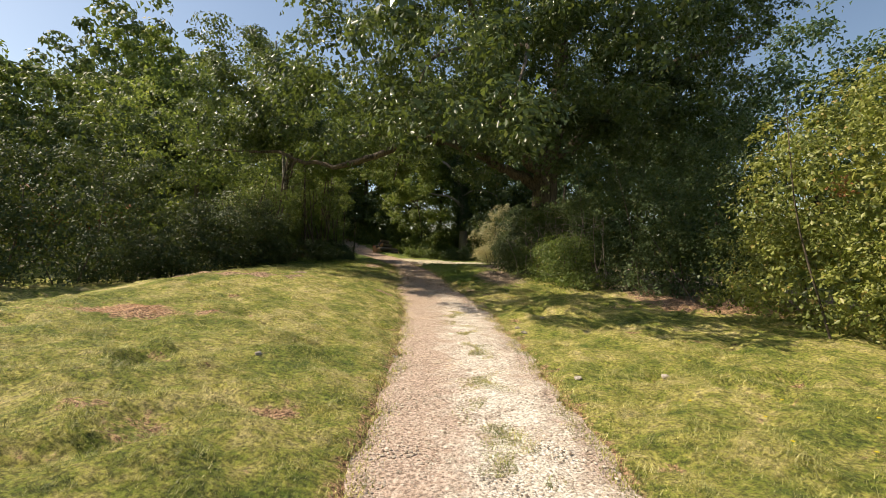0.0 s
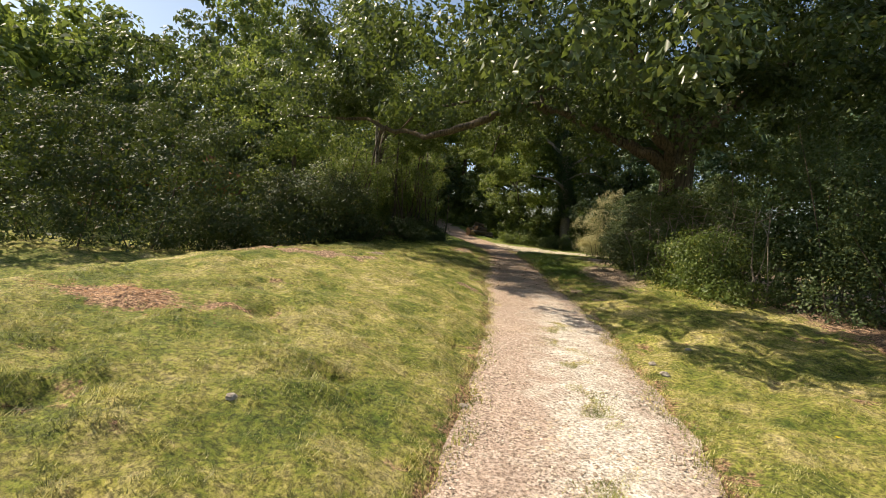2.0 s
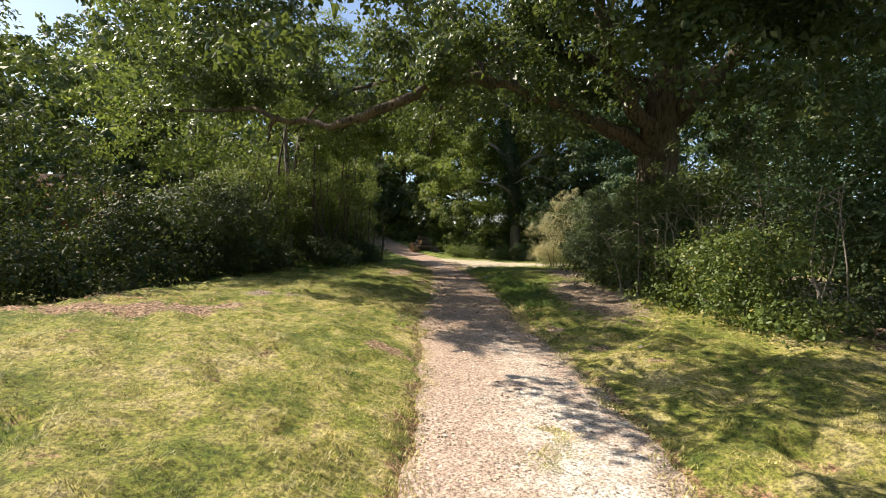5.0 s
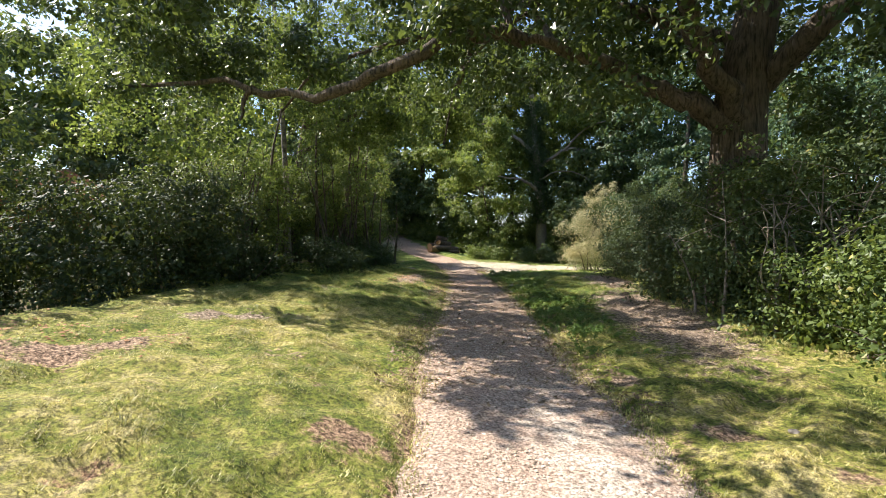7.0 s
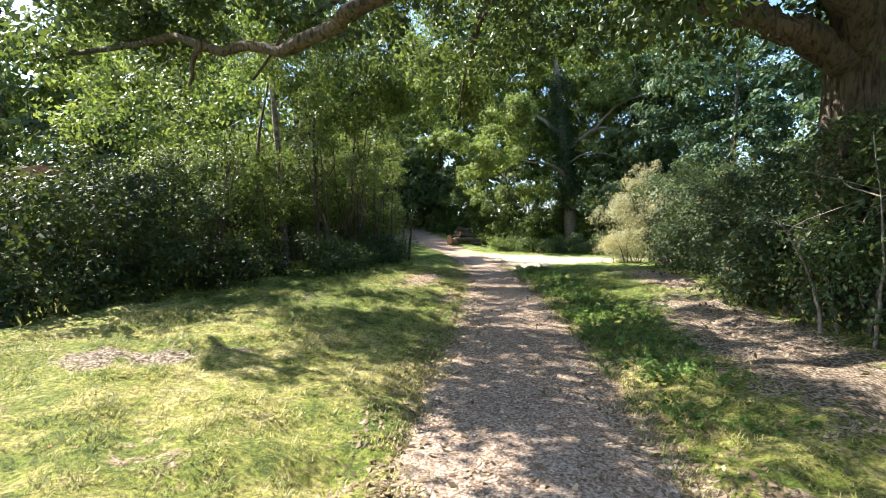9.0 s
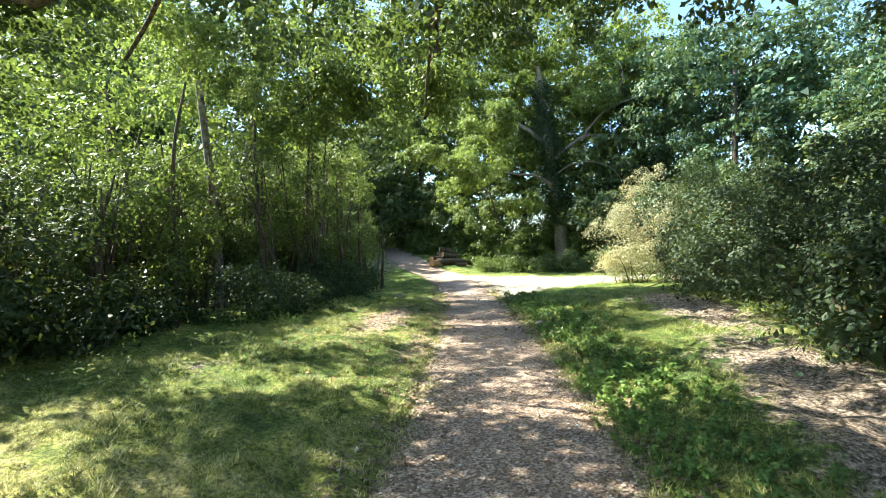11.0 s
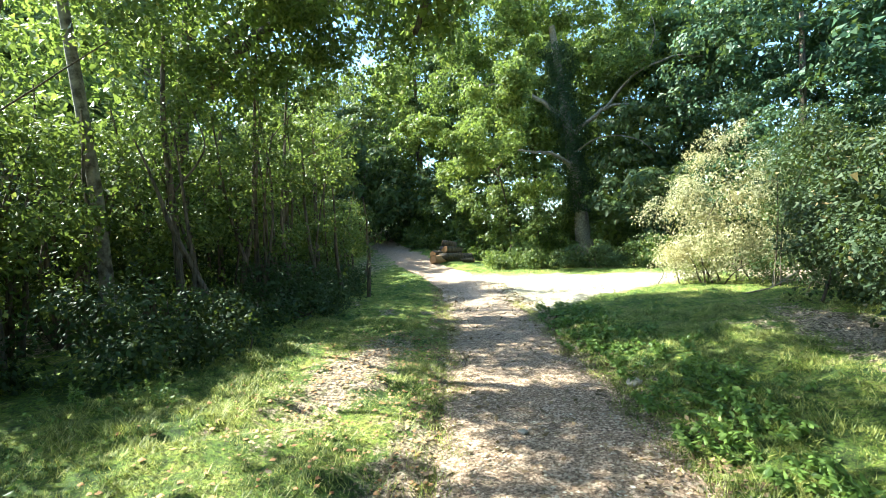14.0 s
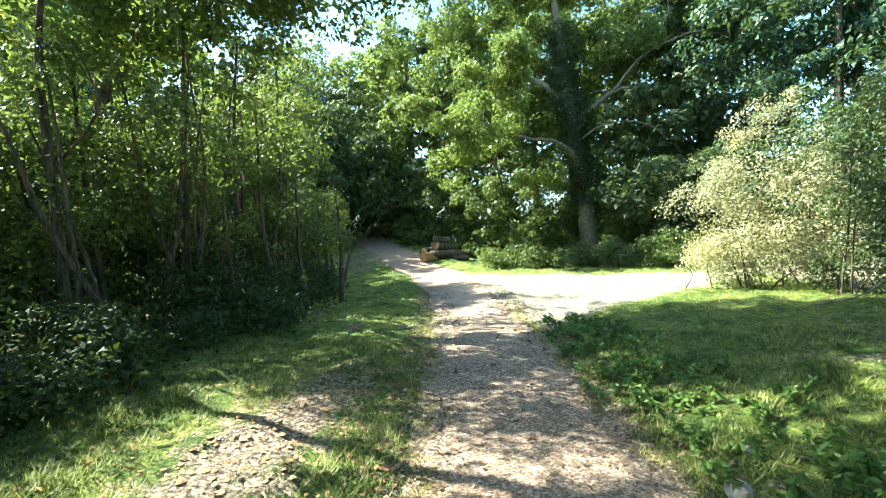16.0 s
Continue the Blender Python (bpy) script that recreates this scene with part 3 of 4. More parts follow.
def tree(name, label, foot, trunk, radius, blobs, n, size, mat, seed, limbs=(), clump=0.6, per=80, depth=0.5, group="", bark=None, flat=0.6, top=0.35, inner=0.06, holes=0.25):
    """trunk: points above the foot; limbs: (points, radius)."""
    x, y = foot
    g = float(ground_z(x, y))
    t = thing(name, label, "tree", group=group)
    P = curve_through([(x, y, g - 0.15), *trunk], 16)
    rad = radius * np.linspace(1, top, 16)
    rad[0] *= 1.5
    rad[1] *= 1.2
    v, q = tube(P, rad, 40 if radius > 0.5 else 18, 0.02 if radius > 0.5 else 0.04, seed, 0.035)
    mesh_object("trunk", v, q, bark or BARK, t, True)
    for i, (pts, r0) in enumerate(limbs):
        limb(pts, r0, r0 * 0.3, t, bark, "limb", seed * 7 + i, 22 if r0 > 0.1 else 14, 12 if r0 > 0.1 else 9, 0.08)
    p, d = blob_points(blobs, n, clump, per, depth, seed, None, flat, holes)
    far = y > 36 or abs(x) > 10
    leaf_mesh("crown", p, d, size, mat, t, 0.8 if far else 0.6, seed=seed, far=far)
    p, d = inner_points(blobs, int(n * inner), seed)
    leaf_mesh("inner_foliage", p, d, size * 1.3, mat, t, 0.8, seed=seed + 5, rand=1.0, far=True)
    return t


def line_blobs(line, h, w, step, seed, vary=0.15, low=True):
    """Ellipsoids along a line of (x, y), from the ground to the height h."""
    r = np.random.default_rng(seed)
    L = np.asarray(line, float)
    s = np.concatenate([[0], np.cumsum(np.hypot(*np.diff(L, axis=0).T))])
    out = []
    for u in np.arange(0, s[-1] + 0.01, step * 0.6):
        x, y = np.interp(u, s, L[:, 0]) + r.normal() * 0.22 * w, np.interp(u, s, L[:, 1]) + r.normal() * 0.15 * w
        hh = h * r.uniform(1 - 1.6 * vary, 1 + vary)
        ww = w * r.uniform(0.68, 1.02)
        g = float(ground_z(x, y))
        out.append((x, y, g + hh * 0.6, ww, ww, hh * 0.42))
        if low:
            out.append((x + r.normal() * 0.3, y + r.normal() * 0.3, g + hh * 0.2, ww * 1.1, ww * 1.1, hh * 0.32))
    return out


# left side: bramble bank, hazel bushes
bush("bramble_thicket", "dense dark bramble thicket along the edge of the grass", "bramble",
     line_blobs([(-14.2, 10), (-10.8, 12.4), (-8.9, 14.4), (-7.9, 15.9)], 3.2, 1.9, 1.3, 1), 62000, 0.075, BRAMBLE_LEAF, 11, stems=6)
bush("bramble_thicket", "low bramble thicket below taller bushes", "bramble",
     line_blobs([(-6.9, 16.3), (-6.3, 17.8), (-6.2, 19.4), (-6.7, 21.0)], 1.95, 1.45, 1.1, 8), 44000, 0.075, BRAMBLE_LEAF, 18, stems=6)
for i, (line, h, n) in enumerate(([[(-7.0, 21.7), (-7.3, 22.6)], 3.5, 20000], [[(-7.5, 23.2), (-7.4, 26.5)], 3.5, 26000], [[(-6.6, 28), (-7.0, 31.5)], 4.0, 25000], [[(-7.4, 33), (-8.6, 37.5)], 3.4, 22000], [[(-10.6, 39.5), (-13.0, 44)], 4.0, 16000])):
    bush("hazel_bush", "tall hazel bush with many thin stems beside the path", "bush",
         line_blobs(line, h, 1.65, 1.3, 20 + i, 0.15, False), n, 0.08, HAZEL_LEAF, 120 + i, group="hazel bushes", stems=34, depth=0.9, clump=0.34, per=60, inner=0, thick=2.6)
# invented screen: hides the house and shades the brambles and hazel feet
bush("screen_bush", "tall dense bush added behind the brambles to shade them and screen the house", "bush",
     line_blobs([(-18.5, 20.5), (-15, 20.2), (-11.6, 19.9), (-10.6, 19.2)], 6.4, 1.7, 1.3, 29), 34000, 0.13, WOOD_LEAF, 29, stems=4)
# added dark leaf rows that block sun and give the shade under the hazels
for i, line in enumerate(([(-8.4, 20.5), (-8.5, 25)], [(-8.6, 26.5), (-8.6, 31)], [(-9, 32.5), (-9.8, 37)])):
    bush("holly_bush", "dark leafy backing added behind the hazels for the shade there", "bush",
         line_blobs(line, 2.7, 1.25, 1.2, 60 + i), 16000, 0.1, IVY_LEAF, 160 + i, group="low hollies", stems=3)
bush("bramble_thicket", "low brambles and ivy round the foot of an oak", "bramble",
     line_blobs([(3.65, 19.4), (3.7, 20.4), (4.1, 21.5)], 1.2, 0.6, 0.7, 66), 11000, 0.075, BRAMBLE_LEAF, 166, stems=5)
bush("bramble_clump", "bright broad leaved brambles at the foot of the hedge", "bramble",
     line_blobs([(3.8, 16.6), (3.85, 15.5), (4.3, 14.5)], 1.0, 0.6, 0.7, 67, 0.35), 12000, 0.055, HAZEL_LEAF, 167, stems=5)
for i, line in enumerate(([(-6.3, 20.6), (-5.7, 22.2)], [(-5.0, 23.2), (-4.7, 25.2)], [(-4.9, 26.6), (-5.2, 29.0)], [(-5.7, 30.6), (-6.4, 33)])):
    bush("ivy_undergrowth", "dark ivy and bramble undergrowth at the edge of the wood", "undergrowth",
         line_blobs(line, 0.75, 0.7, 0.9, 80 + i, 0.3), 7000, 0.065, IVY_LEAF, 180 + i, group="dark undergrowth", stems=9, sprays=8)
for i, line in enumerate(([(-1.7, 38.8), (-0.4, 38.4)], [(0.6, 38.2), (2.6, 37.6)], [(3.6, 37.0), (5.4, 35.6)])):
    bush("nettle_bed", "low grey green nettles and brambles under the trees", "undergrowth",
         line_blobs(line, 0.85, 0.8, 0.9, 480 + i, 0.3), 8000, 0.085, (HAZEL_LEAF, WOOD_LEAF)[i % 2], 490 + i, group="nettle beds", stems=9, sprays=8)
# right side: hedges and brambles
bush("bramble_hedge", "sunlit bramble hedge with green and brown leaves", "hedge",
     line_blobs([(7.9, 5.6), (7.75, 8.4), (7.6, 11.2)], 3.75, 1.4, 1.1, 3, 0.07), 90000, 0.068, SUNLIT_HEDGE_LEAF, 13, stems=8, inner=0.14, depth=0.3, holes=-1.2, sprays=16, clump=0.24, per=45)
bush("hawthorn_hedge", "shaded hawthorn hedge with bare lower twigs", "hedge",
     line_blobs([(7.3, 12.8), (6.3, 14.7), (5.2, 16.3)], 3.1, 1.4, 1.1, 4), 56000, 0.06, WOOD_LEAF, 14, stems=20, depth=0.7)
bush("elder_bush", "bushy undergrowth with dead twigs round an oak trunk", "bush",
     line_blobs([(4.6, 17.0), (4.1, 18.3), (3.9, 19.1)], 2.75, 0.8, 0.8, 6), 28000, 0.065, WOOD_LEAF, 16, stems=16, depth=0.8)
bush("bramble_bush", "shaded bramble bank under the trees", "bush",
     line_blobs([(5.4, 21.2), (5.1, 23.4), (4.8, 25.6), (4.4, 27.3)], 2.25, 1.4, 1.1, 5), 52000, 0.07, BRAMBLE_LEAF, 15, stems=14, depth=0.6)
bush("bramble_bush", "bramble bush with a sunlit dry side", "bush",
     line_blobs([(3.35, 31.0), (4.6, 30.3)], 2.7, 0.95, 0.7, 9, 0.32), 34000, 0.045, SUNLIT_DRY_LEAF, 17, stems=14, clump=0.26, sprays=26, holes=0.3)
bush("bramble_bush", "tall dark bramble bush with upright green shoots", "bush",
     line_blobs([(5.3, 29.4), (6.3, 28.8), (7.4, 28.4)], 3.0, 1.25, 1.0, 10, 0.25), 30000, 0.06, WOOD_LEAF, 19, stems=10, sprays=14)

# the oak over the path
oak = tree("oak", "large spreading oak with a thick furrowed trunk", (4.34, 19.8), [(4.32, 19.8, 2), (4.36, 19.8, 4.2), (4.75, 19.9, 6.5), (4.8, 20, 9.5)], 0.56,
     [(0.2, 11.2, 4.9, 1.5, 1.4, 1.6), (-1.4, 13.4, 5.0, 1.6, 1.5, 1.7), (1.5, 13.2, 6.3, 1.7, 1.5, 1.7), (4.6, 13.4, 7, 2.2, 2, 2.3), (6.4, 14.8, 7.2, 2.2, 2.4, 2.6),
      (8.4, 17.5, 7, 2.2, 2.6, 3), (2, 15.2, 8.8, 3.2, 2.8, 2.8), (-1, 16.2, 8.8, 2.2, 1.6, 1.6), (4, 18.5, 11, 4.6, 4, 3), (-5.4, 18.8, 5.9, 1.4, 1.2, 1.2), (-3.2, 22, 5.3, 1.1, 0.9, 0.6),
      (7.6, 20.5, 9, 3.4, 3.4, 3.2), (0.3, 22, 8.0, 3.2, 2.8, 2.0), (5.8, 15.5, 10, 3.2, 3, 2.6), (5.2, 17.2, 6.8, 2.6, 1.5, 1.6), (7.6, 18, 5.4, 2.2, 2.2, 1.8), (2.6, 17, 6.9, 2.0, 1.6, 1.3), (7.5, 22, 6, 2.3, 2, 2),
      (-6.2, 18.6, 6.5, 2.1, 1.7, 2.4), (4.2, 22.5, 6.6, 2, 1.5, 1.2), (6.5, 21.8, 5.0, 1.8, 1.5, 1.5), (3.2, 18.3, 5.5, 1.0, 0.6, 0.6), (1.5, 18.2, 4.75, 1.1, 0.5, 0.5), (-0.2, 18.0, 4.9, 0.9, 0.5, 0.45), (2.8, 18.5, 4.5, 0.55, 0.4, 0.4), (-7.8, 19.0, 5.0, 0.9, 0.8, 0.9), (-5.2, 17.1, 5.5, 0.9, 0.7, 0.7), (-4.2, 17.3, 6.3, 0.8, 0.6, 0.5), (-3.6, 16.6, 5.0, 0.8, 0.7, 0.6), (-4.9, 16.4, 5.9, 0.9, 0.7, 0.6), (0.6, 19.6, 6.4, 1.6, 1.3, 0.9), (-1.6, 20.4, 5.9, 1.6, 1.3, 0.9), (2.4, 21, 6.6, 1.5, 1.4, 1.0), (-1.1, 23.2, 6.0, 1.3, 1.2, 0.9), (3.4, 15.3, 5.6, 1.7, 1.1, 1.2), (5.8, 15.8, 5.6, 1.7, 1.1, 1.3), (2.5, 17.6, 4.7, 0.6, 0.5, 0.5),
      (-2.5, 19.5, 5.3, 1.6, 1.2, 0.8), (0.5, 18.4, 5.0, 1.4, 1.0, 0.6), (-5.5, 20, 5.0, 0.9, 0.8, 0.6), (-4.2, 16.0, 5.6, 1.5, 1.0, 0.9), (1.8, 20.5, 5.4, 1.4, 1.2, 0.7), (-0.5, 21.5, 5.0, 1.2, 1.0, 0.6), 
      (2.8, 22.6, 5.8, 1.6, 1.4, 0.9), (0.8, 24.5, 6.4, 1.8, 1.4, 0.9), (4.2, 15.6, 4.2, 1.5, 0.9, 0.9), (2.6, 15.2, 4.7, 1.2, 0.9, 0.8), (6.2, 16, 4.4, 1.6, 1.0, 1.0), (1.9, 10.0, 3.7, 0.9, 0.7, 0.8), (2.0, 11.2, 4.6, 0.8, 0.7, 0.7), (0.6, 10.7, 4.1, 0.9, 0.7, 0.7), (1.0, 12.6, 3.9, 0.9, 0.8, 0.7), (1.7, 18.4, 3.9, 0.7, 0.5, 0.6), (2.5, 20.2, 5.5, 1.0, 0.8, 0.8), (3.2, 19.9, 4.5, 0.7, 0.5, 0.6), (3.4, 20.3, 6.4, 1.0, 0.8, 0.8), (-6.6, 21.3, 5.6, 1.0, 0.7, 1.2), (-7.3, 21.5, 4.3, 0.7, 0.6, 0.6), (-4.6, 20.9, 7.4, 1.2, 0.7, 0.7)],
     195000, 0.116, OAK_LEAF, 21,
     [([(4.3, 19.75, 3.4), (3.75, 19.5, 3.6), (3.3, 19.3, 3.9), (2.6, 19.3, 4.1), (2.0, 19.1, 4.45), (1.2, 19.05, 4.6), (0.25, 18.8, 4.85)], 0.22),
      ([(0.6, 18.9, 4.78), (-0.2, 18.7, 4.85), (-0.8, 18.5, 4.6), (-1.65, 18.2, 4.08), (-2.3, 18.5, 3.98), (-2.85, 18.5, 3.8), (-3.5, 18.75, 3.98), (-4.3, 18.75, 4.05), (-5.0, 19.1, 4.4), (-5.7, 19.2, 4.4), (-8.6, 19.8, 4.55)], 0.125),
      ([(0.4, 18.9, 4.8), (0.1, 19.0, 5.6), (-0.8, 19.4, 7.0)], 0.08), ([(-4.25, 18.75, 4.08), (-4.42, 18.75, 3.95), (-4.5, 18.72, 3.5)], 0.07),
      ([(4.3, 19.6, 3.6), (3.4, 18.9, 4.4), (2.9, 18.3, 5.2), (2.2, 17.2, 6.6), (1.2, 15.5, 8.2)], 0.2),
      ([(4.7, 19.8, 4.2), (5.8, 18.5, 5.6), (7.5, 16.8, 6.8), (9.2, 16, 7.4)], 0.22),
      ([(4.6, 19.9, 4.8), (2.6, 20.6, 6.0), (0.2, 21.6, 6.7), (-0.9, 22.9, 5.9), (-1.2, 23.4, 4.9)], 0.16),
      ([(0.25, 18.8, 4.85), (-1.6, 19.6, 5.2), (-3.6, 20.2, 4.9), (-4.6, 20.4, 4.1)], 0.07),
      ([(2.2, 17.2, 6.6), (1.4, 14.6, 6.2), (0.6, 12.4, 5.2), (0.4, 10.6, 4.0)], 0.07), ([(1.6, 15.2, 6.3), (2.4, 12.8, 5.6), (2.2, 11, 4.6), (1.9, 9.9, 3.6)], 0.05),
      ([(1.2, 19.0, 4.6), (0.5, 20.4, 5.9), (-1.0, 23.0, 5.7), (-1.6, 24.4, 4.4)], 0.07)], clump=0.5, per=95, inner=0.06)
# trees on the left of the path
tree("oak", "oak with low leafy boughs reaching over the grass", (-8.4, 28.6), [(-8.2, 28.6, 4), (-7.4, 28.4, 8)], 0.24,
     [(-6.0, 27.3, 6.0, 2.0, 1.6, 1.5), (-3.9, 28.6, 6.6, 2.0, 1.6, 1.4), (-3.6, 26.4, 6.2, 1.3, 1.1, 1.0), (-1.7, 25.4, 5.2, 1.0, 0.9, 0.7), (-6.5, 29.2, 9, 2.6, 1.8, 2.2), (-1.6, 29.2, 8.6, 2.2, 1.6, 1.5)],
     46000, 0.11, LIT_BOUGH_LEAF, 27, [([(-8.2, 28.6, 4.6), (-5.8, 28, 6.0), (-3.2, 27.4, 6.6), (-1.7, 25.6, 5.3), (-1.75, 25.0, 4.3)], 0.12), ([(-8, 28.5, 5.6), (-5, 28.8, 7.4), (-2, 29.2, 8.4)], 0.12)], clump=0.42, per=45)
tree("birch", "slender birch trunk with yellow green leaves", (-6.83, 25.15), [(-6.85, 25.1, 2.4), (-6.98, 24.9, 5.6), (-7.1, 24.7, 8), (-7.3, 24.5, 10.5)], 0.105,
     [(-6.7, 24.2, 7.2, 1.0, 1.0, 1.0), (-6.4, 24.2, 6.0, 0.8, 0.7, 0.7), (-8.4, 26.6, 7.4, 1.5, 1.2, 1.3), (-8.2, 25, 9.6, 1.0, 1.0, 1.4), (-6.6, 22.4, 6.8, 1.6, 1.3, 1.0), (-5.4, 21.6, 5.8, 1.1, 1.0, 0.7), (-6.0, 23.6, 5.7, 0.9, 0.6, 0.6), (-5.6, 24.6, 6.6, 0.9, 0.6, 0.6)], 19000, 0.085, PALE_LEAF, 23, clump=0.35, per=40, bark=BIRCH_BARK)
tree("maple", "sunlit field maple with pale yellow green leaves", (-8.6, 33.4), [(-8.4, 33.3, 2.0), (-8.0, 33.2, 4.5)], 0.14,
     [(-7.4, 32.6, 4.3, 1.7, 1.6, 1.5), (-9.2, 34.5, 5.0, 1.6, 1.5, 1.4)], 24000, 0.1, PALE_LEAF, 24, clump=0.4, per=50)
for i, (x, y, h, lean) in enumerate(((-6.6, 23.4, 4.6, 0.3), (-6.1, 25.8, 5.0, -0.2), (-5.9, 27.6, 5.2, 0.4), (-6.2, 29.4, 5.4, 0.3), (-6.6, 31.8, 5.6, 0.3))):
    r = np.random.default_rng(640 + i)
    g = float(ground_z(x, y))
    top = (x + lean, y + r.normal() * 0.3, g + h)
    bl = [(top[0] + r.normal() * 0.5, top[1] + r.normal() * 0.4, g + h * z, r.uniform(0.5, 0.8), r.uniform(0.5, 0.8), r.uniform(0.35, 0.5)) for z in (0.62, 0.78, 0.92, 1.02)]
    tree("hazel_sapling", "slender dark sapling with a thin leafy crown", (x, y), [(x + lean * 0.2, y, g + h * 0.35), (x + lean * 0.5, y, g + h * 0.7), top], r.uniform(0.05, 0.085), bl, 1500, 0.085, (HAZEL_LEAF, PALE_LEAF)[i % 2], 660 + i,
         [([(x + lean * 0.3, y, g + h * 0.45), (x + lean * 0.3 + r.normal() * 0.4, y + 0.2, g + h * 0.6), (x + r.normal() * 0.8, y + 0.3, g + h * 0.8)], 0.022)], group="saplings in the thicket", clump=0.3, per=40)
# trees beyond the junction
ivy = tree("ivy_tree", "tall ivy covered tree with a pale bare base", (2.2, 44.5), [(2.1, 44.5, 3), (1.7, 44.3, 7), (1.2, 43.8, 12)], 0.42,
     [(1.8, 47.0, 9.5, 3.2, 2, 2.4), (-1.6, 43, 6.4, 1.9, 1.7, 1.5), (5.2, 46, 7.2, 2.4, 2.0, 2.0), (1.4, 44.5, 14, 4, 3, 2.6), (-2.8, 44.5, 9.4, 2.6, 2.0, 2.2), (6.2, 45, 11, 3, 2.2, 2.4), (4.2, 42.6, 9.4, 1.2, 1.0, 0.7), (-2.5, 44, 13, 3, 2.4, 2.4)],
     64000, 0.15, LIT_BOUGH_LEAF, 25, [([(2, 44.4, 4.6), (1, 42.6, 5.3), (-0.8, 40.5, 5.4)], 0.13), ([(1.7, 44.3, 6.5), (3.6, 43.6, 7.6), (5, 43, 7.4)], 0.12), ([(3.4, 43.7, 7.5), (4.8, 42.8, 8.8), (6.6, 42.2, 9.2), (8.2, 42, 8.7)], 0.07), ([(4.2, 43.3, 7.5), (6.0, 42.2, 7.0), (7.6, 41.6, 7.2)], 0.05), ([(1.9, 44.2, 5.6), (3.0, 42.8, 6.0), (4.4, 42.0, 5.7), (5.2, 41.8, 4.9)], 0.05), ([(4.8, 42.8, 8.8), (5.6, 42.3, 10.2), (5.4, 42, 11.4)], 0.04), ([(1.6, 44.2, 7.5), (-0.6, 43.6, 9), (-2.4, 43.4, 9.4)], 0.13)], clump=0.6, per=80, bark=PALE_WOOD)
r = np.random.default_rng(77)
u = r.random(14000)
zz = 2.6 + 8.4 * u
an = r.uniform(0, 6.28, 14000)
rr = r.uniform(0.36, 0.85, 14000) * (1 + 0.3 * np.sin(zz * 2.1 + an))
tx, ty = np.interp(zz, [3, 7, 12], [2.1, 1.7, 1.2]), np.interp(zz, [3, 7, 12], [44.5, 44.3, 43.8])
leaf_mesh("ivy", np.stack([tx + np.cos(an) * rr, ty + np.sin(an) * rr, zz], 1), np.stack([np.cos(an), np.sin(an), 0 * an], 1), 0.12, IVY_LEAF, ivy, seed=78)
tree("maple", "maple with pale sunlit leaf clusters over the path", (-1.6, 45.2), [(-1.6, 44.6, 2.8), (-1.9, 42.6, 5)], 0.08,
     [(x, y, z, q, q * 0.9, q * 0.6) for x, y, z, q in zip(rng.uniform(-4.6, 0.0, 18), rng.uniform(38, 42, 18), rng.uniform(3.6, 8.6, 18), rng.uniform(0.5, 1.1, 18))], 17000, 0.13, PALE_LEAF, 26,
     [([(-1.9, 42.6, 4.6), (-2.5, 40.5, 5.2), (-2.2, 38.8, 5.6)], 0.05), ([(-1.9, 42.6, 4.9), (-1.0, 41.5, 6.0), (-0.3, 40.5, 6.6)], 0.05)], clump=0.4, per=45)
for i, (line, h, n) in enumerate(([[(-2.8, 44.4), (-0.5, 44.8), (0.9, 45.6)], 3.6, 24000], [[(3.8, 43), (5.5, 40.5), (8, 39)], 3.8, 28000], [[(-5.6, 45.5), (-7.6, 49), (-9.8, 53)], 3.4, 22000], [[(-14.2, 47), (-15.5, 52), (-17.5, 57)], 4.0, 20000], [[(-12, 57.5), (-15, 62), (-19, 63)], 5, 20000], [[(8.5, 27), (8.5, 31), (8.2, 35)], 3.6, 22000], [[(2.4, 46.8), (4.2, 46.2), (6.2, 44.4)], 3.4, 14000], [[(-5, 54), (1, 54), (6, 52.5), (11.5, 50)], 7.5, 26000])):
    bush("holly_bush", "dark green bushes filling the woodland edge", "bush",
         line_blobs(line, h, 1.7, 1.6, 31 + i), n, 0.13, (HAZEL_LEAF, WOOD_LEAF)[i % 2], 31 + i, group="woodland bushes", stems=5, clump=0.4)
# woods around: x, y, height
WOODS = ((-13, 28.5, 9), (-14, 40, 7), (-20, 19, 8), (-15.5, 45.5, 6), (-13.5, 51, 11), (-18, 56, 15), (-7.5, 50, 14), (-4, 48.5, 13), (0, 50, 15), (5, 49, 15), (10.5, 46, 14), (11, 40, 12),
         (14, 36, 11), (14.5, 30, 9), (13.5, 25, 9), (15, 21, 9), (-10.8, 47.3, 6.5), (-11, 58, 15), (-15, 66, 15), (-19, 33, 10), (-21, 43, 10), (-18.5, 34.5, 15), (9.5, 38.5, 11), (-6, 60, 17), (3, 60, 18), (7.6, 44.8, 11))
for i, (x, y, h) in enumerate(WOODS):
    r = np.random.default_rng(100 + i)
    g = float(ground_z(x, y))
    bl = [(x + r.normal() * 1.3, y + r.normal() * 1.3, g + h * z, r.uniform(2.0, 3.0), r.uniform(2.0, 3.0), r.uniform(1.6, 2.5)) for z in (0.2, 0.34, 0.48, 0.6, 0.72, 0.86)]
    tree("woodland_tree", "leafy tree in the wood beside the path", (x, y), [(x, y, g + h * 0.4), (x + r.normal() * 0.5, y, g + h * 0.8)], r.uniform(0.15, 0.28), bl, *((15000, 0.14) if y < 39 and abs(x) < 16 else (12000, 0.235)), SPRUCE_LEAF if x > 8 else (PALE_LEAF, WOOD_LEAF, PALE_LEAF)[i % 3], 200 + i, group="woodland trees", clump=0.75, per=80, inner=0.09, holes=-0.5)
